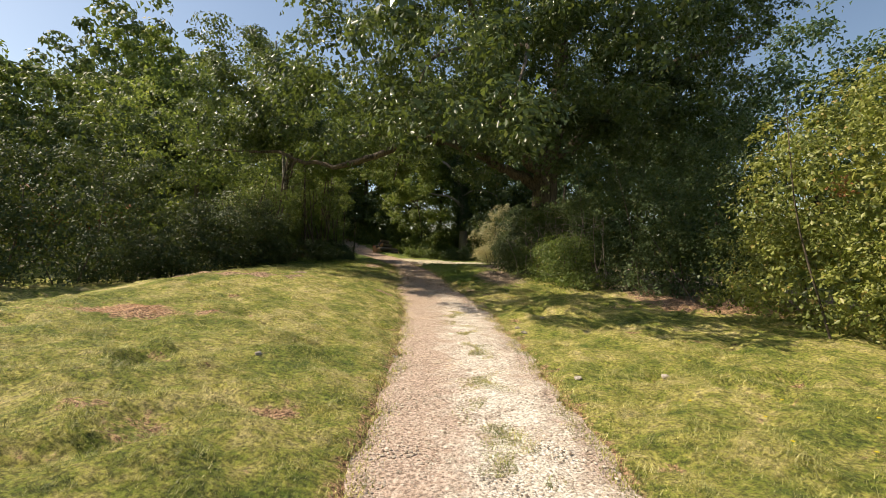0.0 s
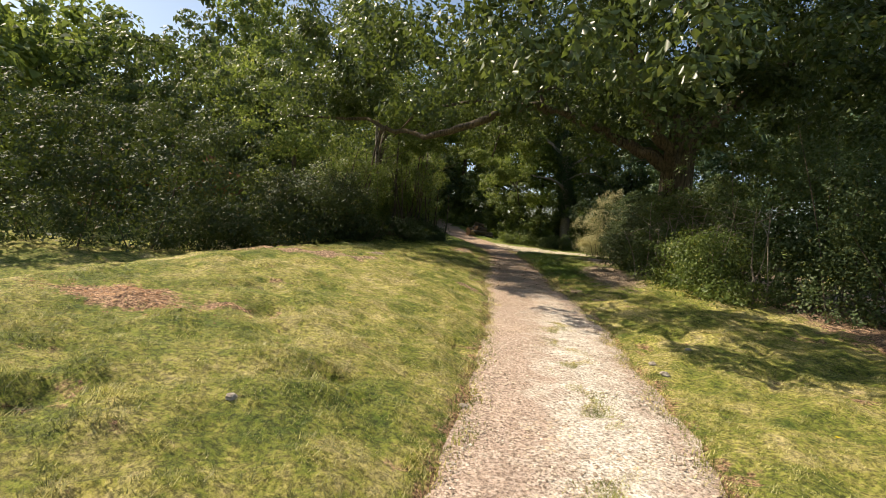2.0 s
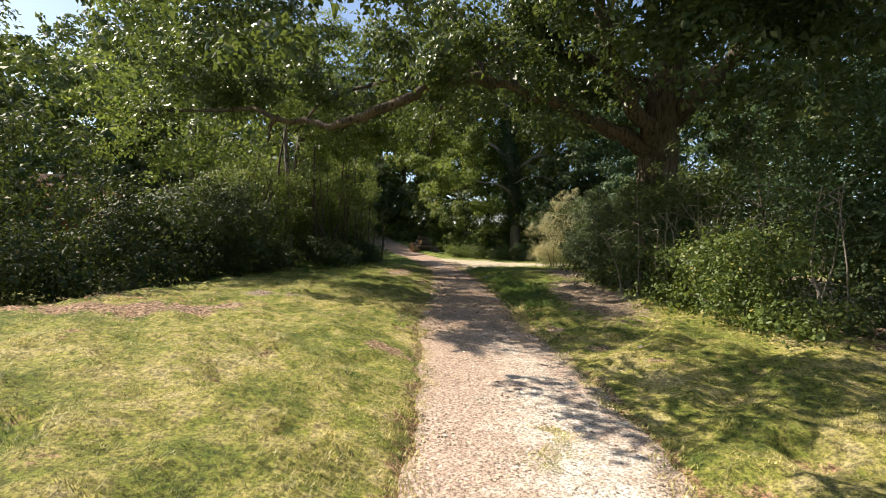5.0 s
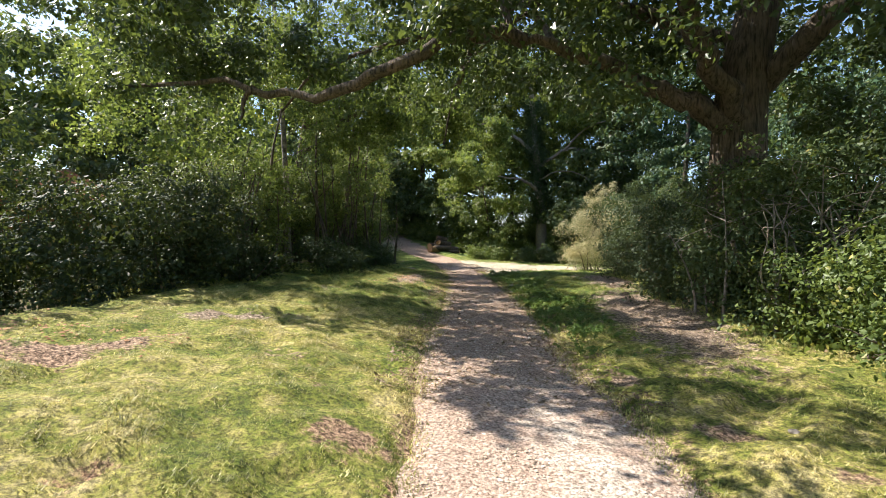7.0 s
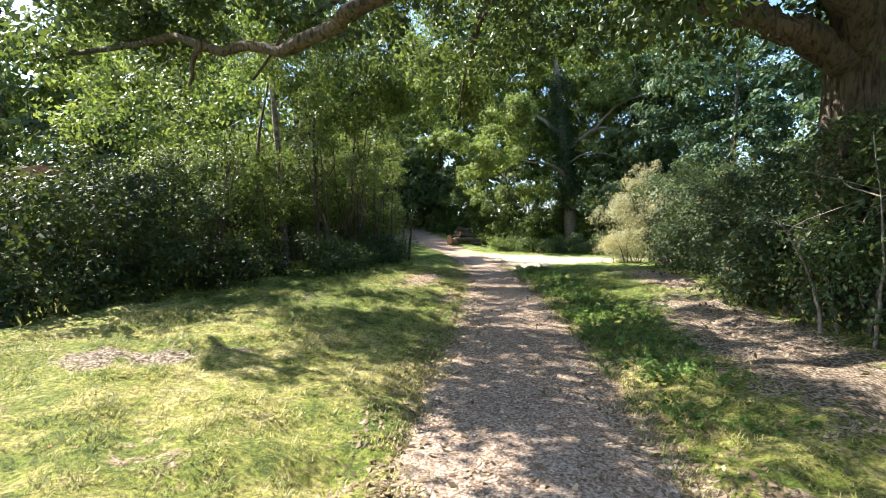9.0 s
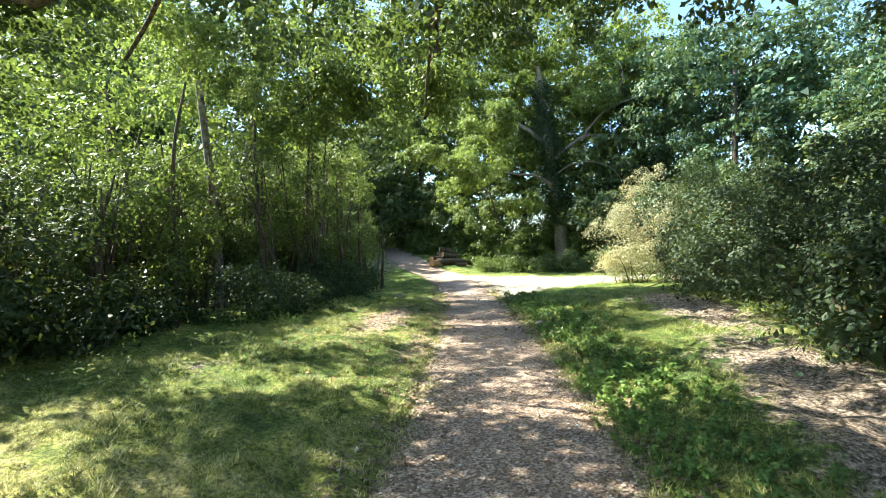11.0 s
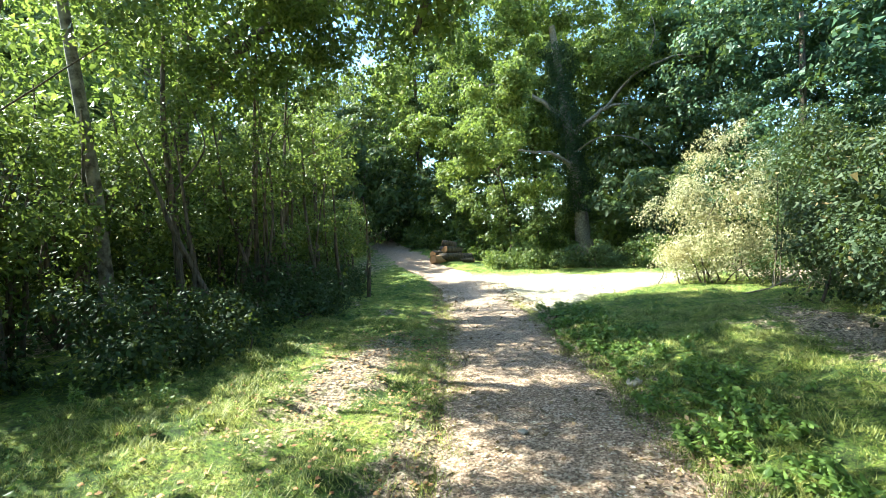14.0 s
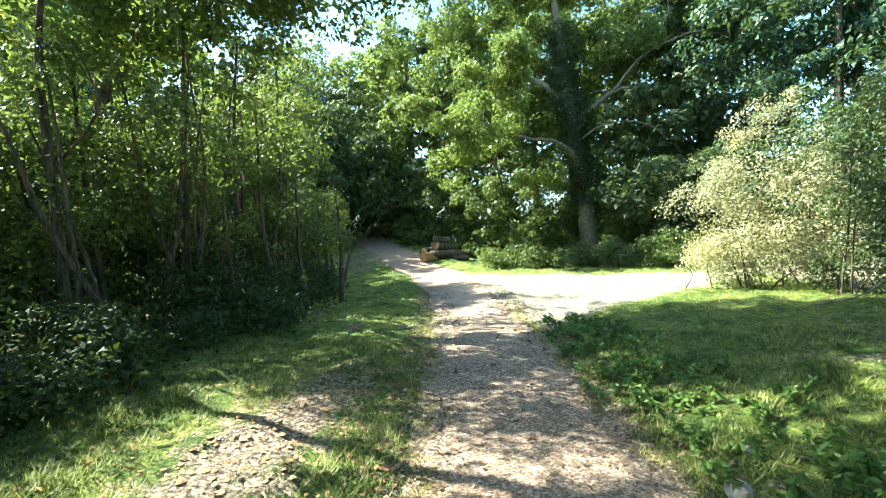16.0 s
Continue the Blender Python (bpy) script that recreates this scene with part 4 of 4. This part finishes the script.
# tall trees far behind the bramble bank and behind the camera
# the last four, behind the camera, are unseen and only bounce light
for i, (x, y, h) in enumerate(((-24, 22, 7), (-28, 33, 15), (-24, 38.5, 18), (-22, 43.5, 19), (-34, 43, 19), (-40, 38, 16), (-27, 46, 17), (-46, 46, 16), (-20, 50, 18), (-54, 34, 13), (22, 46, 13), (28, 34, 8), (-12, -18, 10), (6, -22, 11), (20, -12, 9), (-28, 0, 8))):
    r = np.random.default_rng(300 + i)
    bl = [(x + r.normal() * h * 0.14, y + r.normal() * h * 0.14, h * z, h * r.uniform(0.16, 0.24), h * r.uniform(0.16, 0.24), h * r.uniform(0.12, 0.18)) for z in (0.2, 0.3, 0.42, 0.55, 0.68, 0.84)]
    tree("distant_tree", "full crowned tree beyond the thicket", (x, y), [(x, y, h * 0.4), (x, y, h * 0.8)], h * 0.022, bl, 8000, 0.36, (WOOD_LEAF, HAZEL_LEAF)[i % 2], 400 + i, group="distant trees", clump=1.1, per=70, inner=0.1, holes=-0.5)


# ---- smaller things ----
def log_mesh(length, radius, seed):
    r = np.random.default_rng(seed)
    n, sides = 5, 12
    ang = np.linspace(0, 2 * np.pi, sides, endpoint=False)
    prof = radius * (1 + 0.06 * r.normal(size=sides))
    v = [(length * (i / (n - 1) - 0.5), prof[j] * math.cos(ang[j]) * (1 + 0.03 * r.normal()), prof[j] * math.sin(ang[j]) * (1 + 0.03 * r.normal())) for i in range(n) for j in range(sides)]
    q = [(i * sides + j, i * sides + (j + 1) % sides, (i + 1) * sides + (j + 1) % sides, (i + 1) * sides + j) for i in range(n - 1) for j in range(sides)]
    caps = [[(x * 1.005, y * 0.93, z * 0.93) for x, y, z in v[k * sides:(k + 1) * sides]] for k in (0, n - 1)]
    return v, q, caps


pile = thing("log_pile", "small heap of cut logs with orange sawn ends", "logs")
r = np.random.default_rng(88)
for i, (x, y, z, ln, rad, turn, tilt) in enumerate(((-4.85, 40.9, 0.16, 0.8, 0.2, 65, 4), (-4.3, 41.2, 0.15, 1.1, 0.17, 10, 0), (-3.9, 41.5, 0.18, 1.2, 0.2, 30, 5), (-4.5, 41.7, 0.2, 1.0, 0.2, 80, 0), (-4.2, 41.5, 0.48, 0.9, 0.16, 45, 8), (-4.7, 41.6, 0.5, 0.7, 0.15, 110, -6), (-4.4, 41.6, 0.76, 0.7, 0.14, 20, 12), (-5.1, 42.1, 0.2, 0.9, 0.18, 70, 0), (-3.6, 41.2, 0.1, 0.9, 0.1, -15, 2))):
    v, q, caps = log_mesh(ln, rad, 500 + i)
    lg = mesh_object("log", v, q, BARK if i else SAWN, pile, True)
    lg.matrix_basis = pose(x, y, float(ground_z(x, y)) + z, 0, tilt, turn)
    for c in caps:
        end = mesh_object("sawn_end", [(sum(p[0] for p in c) / len(c), 0, 0), *c], [(0, k + 1, (k + 1) % len(c) + 1) for k in range(len(c))], SAWN, lg)

# brick house glimpsed through the trees
house = thing("house", "orange brick house with a brown tiled roof behind trees", "house")
hx, hy, hz = -17.0, 26.0, float(ground_z(-17.0, 26.0))


def box(name, lo, hi, mat, parent):
    x0, y0, z0 = lo
    x1, y1, z1 = hi
    v = [(x0, y0, z0), (x1, y0, z0), (x1, y1, z0), (x0, y1, z0), (x0, y0, z1), (x1, y0, z1), (x1, y1, z1), (x0, y1, z1)]
    return mesh_object(name, v, [(0, 3, 2, 1), (4, 5, 6, 7), (0, 1, 5, 4), (1, 2, 6, 5), (2, 3, 7, 6), (3, 0, 4, 7)], mat, parent)


box("wall", (hx - 6, hy - 3, hz - 0.2), (hx, hy + 4, hz + 2.4), BRICK, house)
mesh_object("roof", [(hx - 6.3, hy - 3.4, hz + 2.3), (hx + 0.3, hy - 3.4, hz + 2.3), (hx + 0.3, hy + 4.4, hz + 2.3), (hx - 6.3, hy + 4.4, hz + 2.3), (hx - 6.3, hy + 0.5, hz + 3.4), (hx + 0.3, hy + 0.5, hz + 3.4)],
            [(0, 1, 5, 4), (2, 3, 4, 5), (0, 4, 3, 3), (1, 2, 5, 5)], ROOF_TILE, house)


def herb(x, y, h, n, seed, label="leafy green herbs at the edge of the path", size=0.036):
    r = np.random.default_rng(seed)
    g = float(ground_z(x, y))
    t = thing("herb", label, "plant", group="herbs beside the path")
    pts, outs = [], []
    for i in range(5):
        a, sp = r.uniform(0, 6.28), r.uniform(0.03, 0.22)
        fx, fy = x + math.cos(a) * sp, y + math.sin(a) * sp
        top = (fx + math.cos(a) * 0.1, fy + math.sin(a) * 0.1, g + h * r.uniform(0.7, 1.1))
        limb([(fx, fy, g - 0.03), ((fx + top[0]) / 2, (fy + top[1]) / 2, g + h * 0.55), top], 0.004, 0.002, t, HERB_LEAF, "stem", seed * 9 + i, 5, 4)
        u = r.uniform(0.2, 1.0, n // 5)[:, None]
        p = np.array([(fx, fy, g)]) * (1 - u) + np.array([top]) * u
        pts.append(p), outs.append(unit(r.normal(size=(n // 5, 3)) + np.array([0, 0, 1.2])))
    leaf_mesh("leaves", np.concatenate(pts), np.concatenate(outs), size, HERB_LEAF, t, 0.5, 0.25, 0.6, seed, 0.3)


r = np.random.default_rng(91)
for i in range(135):
    y = r.uniform(16.0, 20) if i < 50 else r.uniform(20, 28.5)
    x = float(path_x(y) + path_half(y)) + r.uniform(0.15, 0.85) + (0.25 if y > 20 else 0) * r.random()
    herb(x, y, r.uniform(0.06, 0.15) * (1.1 if y > 19.5 else 1), 160, 600 + i, size=0.054 if y > 19.5 else 0.038)
for i in range(8):
    y = r.uniform(20, 27)
    herb(float(path_x(y) - path_half(y)) - r.uniform(2.0, 3.4), y, r.uniform(0.12, 0.22), 90, 840 + i, "leafy green herbs in the long grass")

# dead branches in the undergrowth
for i, pts in enumerate(([(3.35, 17.5, 1.45), (3.6, 17.9, 1.17), (3.9, 18.1, 1.0), (4.3, 18.3, 0.8)], [(3.6, 16.9, 0.9), (3.75, 17.0, 1.4), (3.7, 17.2, 1.9)], [(3.5, 19.0, 0.5), (3.8, 19.1, 0.9), (3.9, 18.9, 1.4)], [(3.2, 28.3, 0.3), (3.5, 27.9, 0.45), (3.9, 27.9, 0.7)], [(3.6, 18.4, 0.6), (3.55, 18.5, 1.2), (3.8, 18.6, 1.8)])):
    d = thing("dead_branch", "pale bare dead branch caught in the hedge", "branch", group="dead branches")
    limb(pts, 0.016 if i else 0.03, 0.006, d, PALE_WOOD, "stick", 700 + i, 12, 6, 0.12)
    limb([pts[1], (pts[1][0] + 0.12, pts[1][1] + 0.2, pts[1][2] + 0.25)], 0.008, 0.004, d, PALE_WOOD, "twig", 720 + i, 6, 5, 0.12)

r = np.random.default_rng(733)
for i in range(22):
    y = r.uniform(14.6, 18.6)
    x = float(np.interp(y, [14.6, 16.5, 18.6], [4.7, 4.1, 3.6])) + r.uniform(-0.35, 0.25)
    g = float(ground_z(x, y))
    tall = r.uniform(1.2, 2.3)
    d = thing("dead_branch", "pale bare dead branch standing in the bushes", "branch", group="dead branches")
    bend, sway = r.normal(size=2) * 0.16, r.normal(size=2) * 0.3
    tip = (x + sway[0], y + sway[1], g + tall)
    knee = (x + bend[0], y + bend[1], g + tall * 0.5)
    limb([(x, y, g - 0.05), (x + bend[0] * 0.3, y + bend[1] * 0.5, g + tall * 0.25), knee, tip], r.uniform(0.013, 0.028), 0.006, d, PALE_WOOD, "stick", 760 + i, 12, 6, 0.14)
    for j in range(3):
        u = r.uniform(0.3, 0.9)
        foot = tuple(a + (b - a) * u for a, b in zip(knee, tip))
        limb([foot, (foot[0] + r.normal() * 0.15, foot[1] + r.normal() * 0.12, foot[2] + 0.12), (foot[0] + r.normal() * 0.35, foot[1] + r.normal() * 0.25, foot[2] + r.uniform(0.1, 0.4))], 0.009, 0.003, d, PALE_WOOD, "twig", 800 + 3 * i + j, 6, 5, 0.12)

# brown dead leaves in the sunlit hedge
d = thing("dead_leaf_spray", "spray of orange brown dead bramble leaves", "leaves")
p = np.array([(6.2, 9.15, 2.25)]) + rng.normal(size=(60, 3)) * 0.09
leaf_mesh("leaves", p, unit(rng.normal(size=(60, 3)) + np.array([-1, -0.5, 0.3])), 0.06, RUST_LEAF, d, seed=5)

# small yellow flowers
for i, (x, y) in enumerate(((3.34, 6.23), (3.81, 6.73), (3.11, 5.63), (3.62, 5.63), (3.53, 7.73), (2.88, 6.43), (3.99, 6.03), (-1.87, 5.53), (-1.22, 9.73), (2.97, 8.63))):
    g = float(ground_z(x, y))
    t = thing("buttercup", "small yellow flower in the short grass", "flower", (x, y, g), group="yellow flowers")
    limb([(0, 0, -0.02), (0.005, 0, 0.03), (0.01, 0.004, 0.065)], 0.0025, 0.0015, t, HERB_LEAF, "stalk", i, 4, 4)
    a = np.linspace(0, 2 * np.pi, 10, endpoint=False)
    rad = np.where(np.arange(10) % 2 == 0, 0.018, 0.011)
    mesh_object("petals", [(0.01, 0.004, 0.064), *[(0.01 + c * math.cos(b), 0.004 + c * math.sin(b), 0.072) for b, c in zip(a, rad)]], [(0, k + 1, (k + 1) % 10 + 1) for k in range(10)], PETAL, t)

# stones beside and on the path
for i, (x, y, sz) in enumerate(((2.15, 9.93, 0.05), (2.09, 10.23, 0.04), (-0.84, 7.23, 0.035), (2.6, 10.83, 0.04), (0.36, 8.38, 0.05), (3.25, 7.63, 0.05), (2.32, 7.53, 0.04), (0.4, 23.6, 0.07), (0.6, 23.9, 0.05), (-0.6, 22.6, 0.045), (2.4, 14.2, 0.035))):
    bm = bmesh.new()
    bmesh.ops.create_icosphere(bm, subdivisions=2, radius=sz)
    for w in bm.verts:
        w.co *= 1 + 0.45 * noise.noise(w.co * (1.2 / sz) + Vector((i * 3.3, 0, 0)))
        w.co.z *= 0.55
    me = bpy.data.meshes.new("stone")
    bm.to_mesh(me)
    bm.free()
    me.materials.append(STONE)
    o = new("stone", me)
    o.location = (x, y, float(max(ground_z(x, y), path_z(y) if abs(x - path_x(y)) < path_half(y) else -9)) + sz * 0.2)
    tagged(o, "small pale stone half sunk in soil", "stone", "stones")


# ---- grass, litter, pebbles ----
def grass_blades(name, label, n, area, seed, tall, width, lo_y=None):
    r = np.random.default_rng(seed)
    x0, x1, y0, y1 = area
    x, y = r.uniform(x0, x1, n), r.uniform(y0, y1, n)
    d = np.abs(x - path_x(y)) - path_half(y)
    keep = (d > 0.02 + 0.05 * wave(x, y, 9, 0.7)) & (r.random(n) > bare_soil(x, y) * 1.15)
    x, y = x[keep], y[keep]
    z = ground_z(x, y) - 0.005
    m = len(x)
    tuft = 0.7 + 0.45 * wave(x, y, 3.1, 0.9) + 0.4 * wave(x, y, 8.3, 2.2) + 0.4 * wave(x, y, 19.0, 1.2)
    h = np.interp(y, [0, 7, 10, 15, 18, 30, 40], [0.032, 0.03, 0.025, 0.025, 0.042, 0.06, 0.08]) * np.clip(tuft, 0.3, 1.6) * r.uniform(0.6, 1.35, m) * tall
    a = r.uniform(0, 2 * np.pi, m)
    lean = r.uniform(0.5, 1.7, m) * h
    w = width * r.uniform(0.7, 1.4, m) * np.interp(y, [0, 8, 30], [0.8, 1.0, 1.7])
    foot = np.stack([x, y, z], 1)
    side = np.stack([-np.sin(a), np.cos(a), 0 * a], 1) * w[:, None]
    tip = foot + np.stack([np.cos(a) * lean, np.sin(a) * lean, h], 1)
    v = np.stack([foot - side, foot + side, tip], 1).reshape(-1, 3)
    f = np.arange(m * 3).reshape(-1, 3)
    ob = mesh_object(name, v, f, GRASS)
    return tagged(ob, label, "grass", kind="stuff")


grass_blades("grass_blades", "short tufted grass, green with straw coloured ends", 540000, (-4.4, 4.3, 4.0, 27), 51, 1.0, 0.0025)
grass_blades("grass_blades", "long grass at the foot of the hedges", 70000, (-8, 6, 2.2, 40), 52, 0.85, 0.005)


def flat_scatter(name, label, category, x, y, size, mat, seed, lift=0.006, tilt=0.35):
    r = np.random.default_rng(seed)
    z = np.maximum(ground_z(x, y), np.where(np.abs(x - path_x(y)) < path_half(y), path_z(y), -9)) + lift
    n = unit(np.array([0, 0, 1.0]) + tilt * r.normal(size=(len(x), 3)))
    ob = leaf_mesh(name, np.stack([x, y, z], 1), n, size, mat, None, 0.65, 0.35, 1.0, seed, tilt)
    return tagged(ob, label, category, kind="stuff")


r = np.random.default_rng(61)
yy = r.uniform(14.5, 34, 26000)
side = r.choice([-1, 1], 26000)
xx = path_x(yy) + side * (path_half(yy) * 1.5 * r.random(26000) ** 0.6)
flat_scatter("leaf_litter", "dry brown fallen leaves along the path", "leaves", xx, yy, 0.05, LITTER, 62)
yy = r.uniform(15, 32, 20000)
xx = r.uniform(-4.5, 4.4, 20000)
k = r.random(20000) < bare_soil(xx, yy)
flat_scatter("leaf_litter", "dry fallen leaves on bare soil", "leaves", xx[k], yy[k], 0.055, LITTER, 63)


def pebbles(name, label, x, y, size, seed, on_path=True, mat=None):
    r = np.random.default_rng(seed)
    n = len(x)
    s = size * r.uniform(0.5, 1.5, n)
    z = (path_z(y) if on_path else ground_z(x, y)) + 0.004
    base = np.array([(1, 0, 0), (0, 1, 0), (-1, 0, 0), (0, -1, 0), (0, 0, 0.6), (0, 0, -0.4)], float)
    a = r.uniform(0, 6.28, n)
    jit = r.uniform(0.7, 1.3, (n, 6, 1)) * base[None]
    c, q = np.cos(a)[:, None], np.sin(a)[:, None]
    v = np.stack([jit[..., 0] * c - jit[..., 1] * q, jit[..., 0] * q + jit[..., 1] * c, jit[..., 2]], -1) * s[:, None, None] + np.stack([x, y, z], 1)[:, None]
    f = np.array([(0, 1, 4), (1, 2, 4), (2, 3, 4), (3, 0, 4)])
    ob = mesh_object(name, v.reshape(-1, 3), ((np.arange(n) * 6)[:, None, None] + f[None]).reshape(-1, 3), mat or PEBBLE)
    return tagged(ob, label, "gravel", kind="stuff")


n = 17000
yy = 3 + 20 * r.random(n) ** 1.15
xx = path_x(yy) + r.uniform(-1, 1, n) * path_half(yy)
pebbles("gravel", "loose pale gravel on the path", xx, yy, 0.0105, 71)


# tufts in the middle of the path
def path_tufts(n, seed):
    r = np.random.default_rng(seed)
    y = r.uniform(4.5, 12, n)
    x = path_x(y) + 0.16 + 0.12 * r.normal(size=n)
    k = (wave(x, y, 4.6, 1.1) + 0.7 * wave(x, y, 11, 0.2) > 0.2)
    x, y = x[k], y[k]
    m = len(x)
    a, h, w = r.uniform(0, 6.28, m), r.uniform(0.008, 0.028, m), r.uniform(0.0015, 0.0035, m)
    foot = np.stack([x, y, path_z(y)], 1)
    side = np.stack([-np.sin(a), np.cos(a), 0 * a], 1) * w[:, None]
    tip = foot + np.stack([np.cos(a) * h, np.sin(a) * h, h], 1)
    ob = mesh_object("path_grass", np.stack([foot - side, foot + side, tip], 1).reshape(-1, 3), np.arange(m * 3).reshape(-1, 3), GRASS)
    tagged(ob, "thin straw coloured grass growing through the gravel", "grass", kind="stuff")


path_tufts(30000, 81)


# crumbled soil on the bare patches
r = np.random.default_rng(95)
for k, (cx, cy, sx, sy, n, sz) in enumerate(((-2.4, 24, 0.5, 1.6, 900, 0.018), (-2.95, 8.5, 0.5, 0.2, 500, 0.012), (-1.5, 22, 0.4, 1.0, 300, 0.016), (-4.2, 14.4, 0.9, 0.4, 400, 0.016))):
    pebbles("soil_clods", "crumbled dry soil and stones on a bare patch", cx + sx * r.normal(size=n), cy + sy * r.normal(size=n), sz, 950 + k, False, SOIL)


# tufts creeping over the edges of the path
def edge_grass(n, seed):
    r = np.random.default_rng(seed)
    y = r.uniform(3.5, 30, n)
    sd = r.choice([-1, 1], n)
    off = path_half(y) + 0.02 + 0.07 * wave(y * 3, y, 1.3, 0.4 + sd) + 0.07 * r.normal(size=n)
    x = path_x(y) + sd * off
    a, h, w = r.uniform(0, 6.28, n), r.uniform(0.012, 0.042, n), r.uniform(0.003, 0.006, n)
    z = np.maximum(ground_z(x, y), path_z(y) - 0.01)
    foot = np.stack([x, y, z], 1)
    side = np.stack([-np.sin(a), np.cos(a), 0 * a], 1) * w[:, None]
    tip = foot + np.stack([np.cos(a) * h * 0.7, np.sin(a) * h * 0.7, h], 1)
    ob = mesh_object("edge_grass", np.stack([foot - side, foot + side, tip], 1).reshape(-1, 3), np.arange(n * 3).reshape(-1, 3), GRASS)
    tagged(ob, "ragged grass creeping over the edges of the path", "grass", kind="stuff")


edge_grass(36000, 82)


# coarse tufts in the turf
def turf_tufts(n, per, seed):
    r = np.random.default_rng(seed)
    y0 = 3.4 + 21 * r.random(n) ** 1.5
    x0 = r.uniform(-4.6, 4.7, n)
    d = np.abs(x0 - path_x(y0)) - path_half(y0)
    k = (d > 0.08) & (bare_soil(x0, y0) < 0.4)
    x0, y0 = np.repeat(x0[k], per), np.repeat(y0[k], per)
    m = len(x0)
    sp, a = np.abs(r.normal(size=m)) * 0.06, r.uniform(0, 6.28, m)
    x, y = x0 + sp * np.cos(a), y0 + sp * np.sin(a)
    h = np.repeat(r.uniform(0.018, 0.045, k.sum()), per) * r.uniform(0.6, 1.2, m) * np.interp(y0, [9, 11, 16, 19], [1.0, 0.7, 0.7, 1.2])
    w = r.uniform(0.0014, 0.003, m)
    foot = np.stack([x, y, ground_z(x, y) - 0.005], 1)
    b = a + r.normal(size=m) * 0.8
    side = np.stack([-np.sin(b), np.cos(b), 0 * b], 1) * w[:, None]
    tip = foot + np.stack([np.cos(b) * h * 0.9, np.sin(b) * h * 0.9, h], 1)
    ob = mesh_object("grass_tufts", np.stack([foot - side, foot + side, tip], 1).reshape(-1, 3), np.arange(m * 3).reshape(-1, 3), GRASS)
    tagged(ob, "coarse tufts standing out of the short grass", "grass", kind="stuff")


turf_tufts(7500, 22, 83)
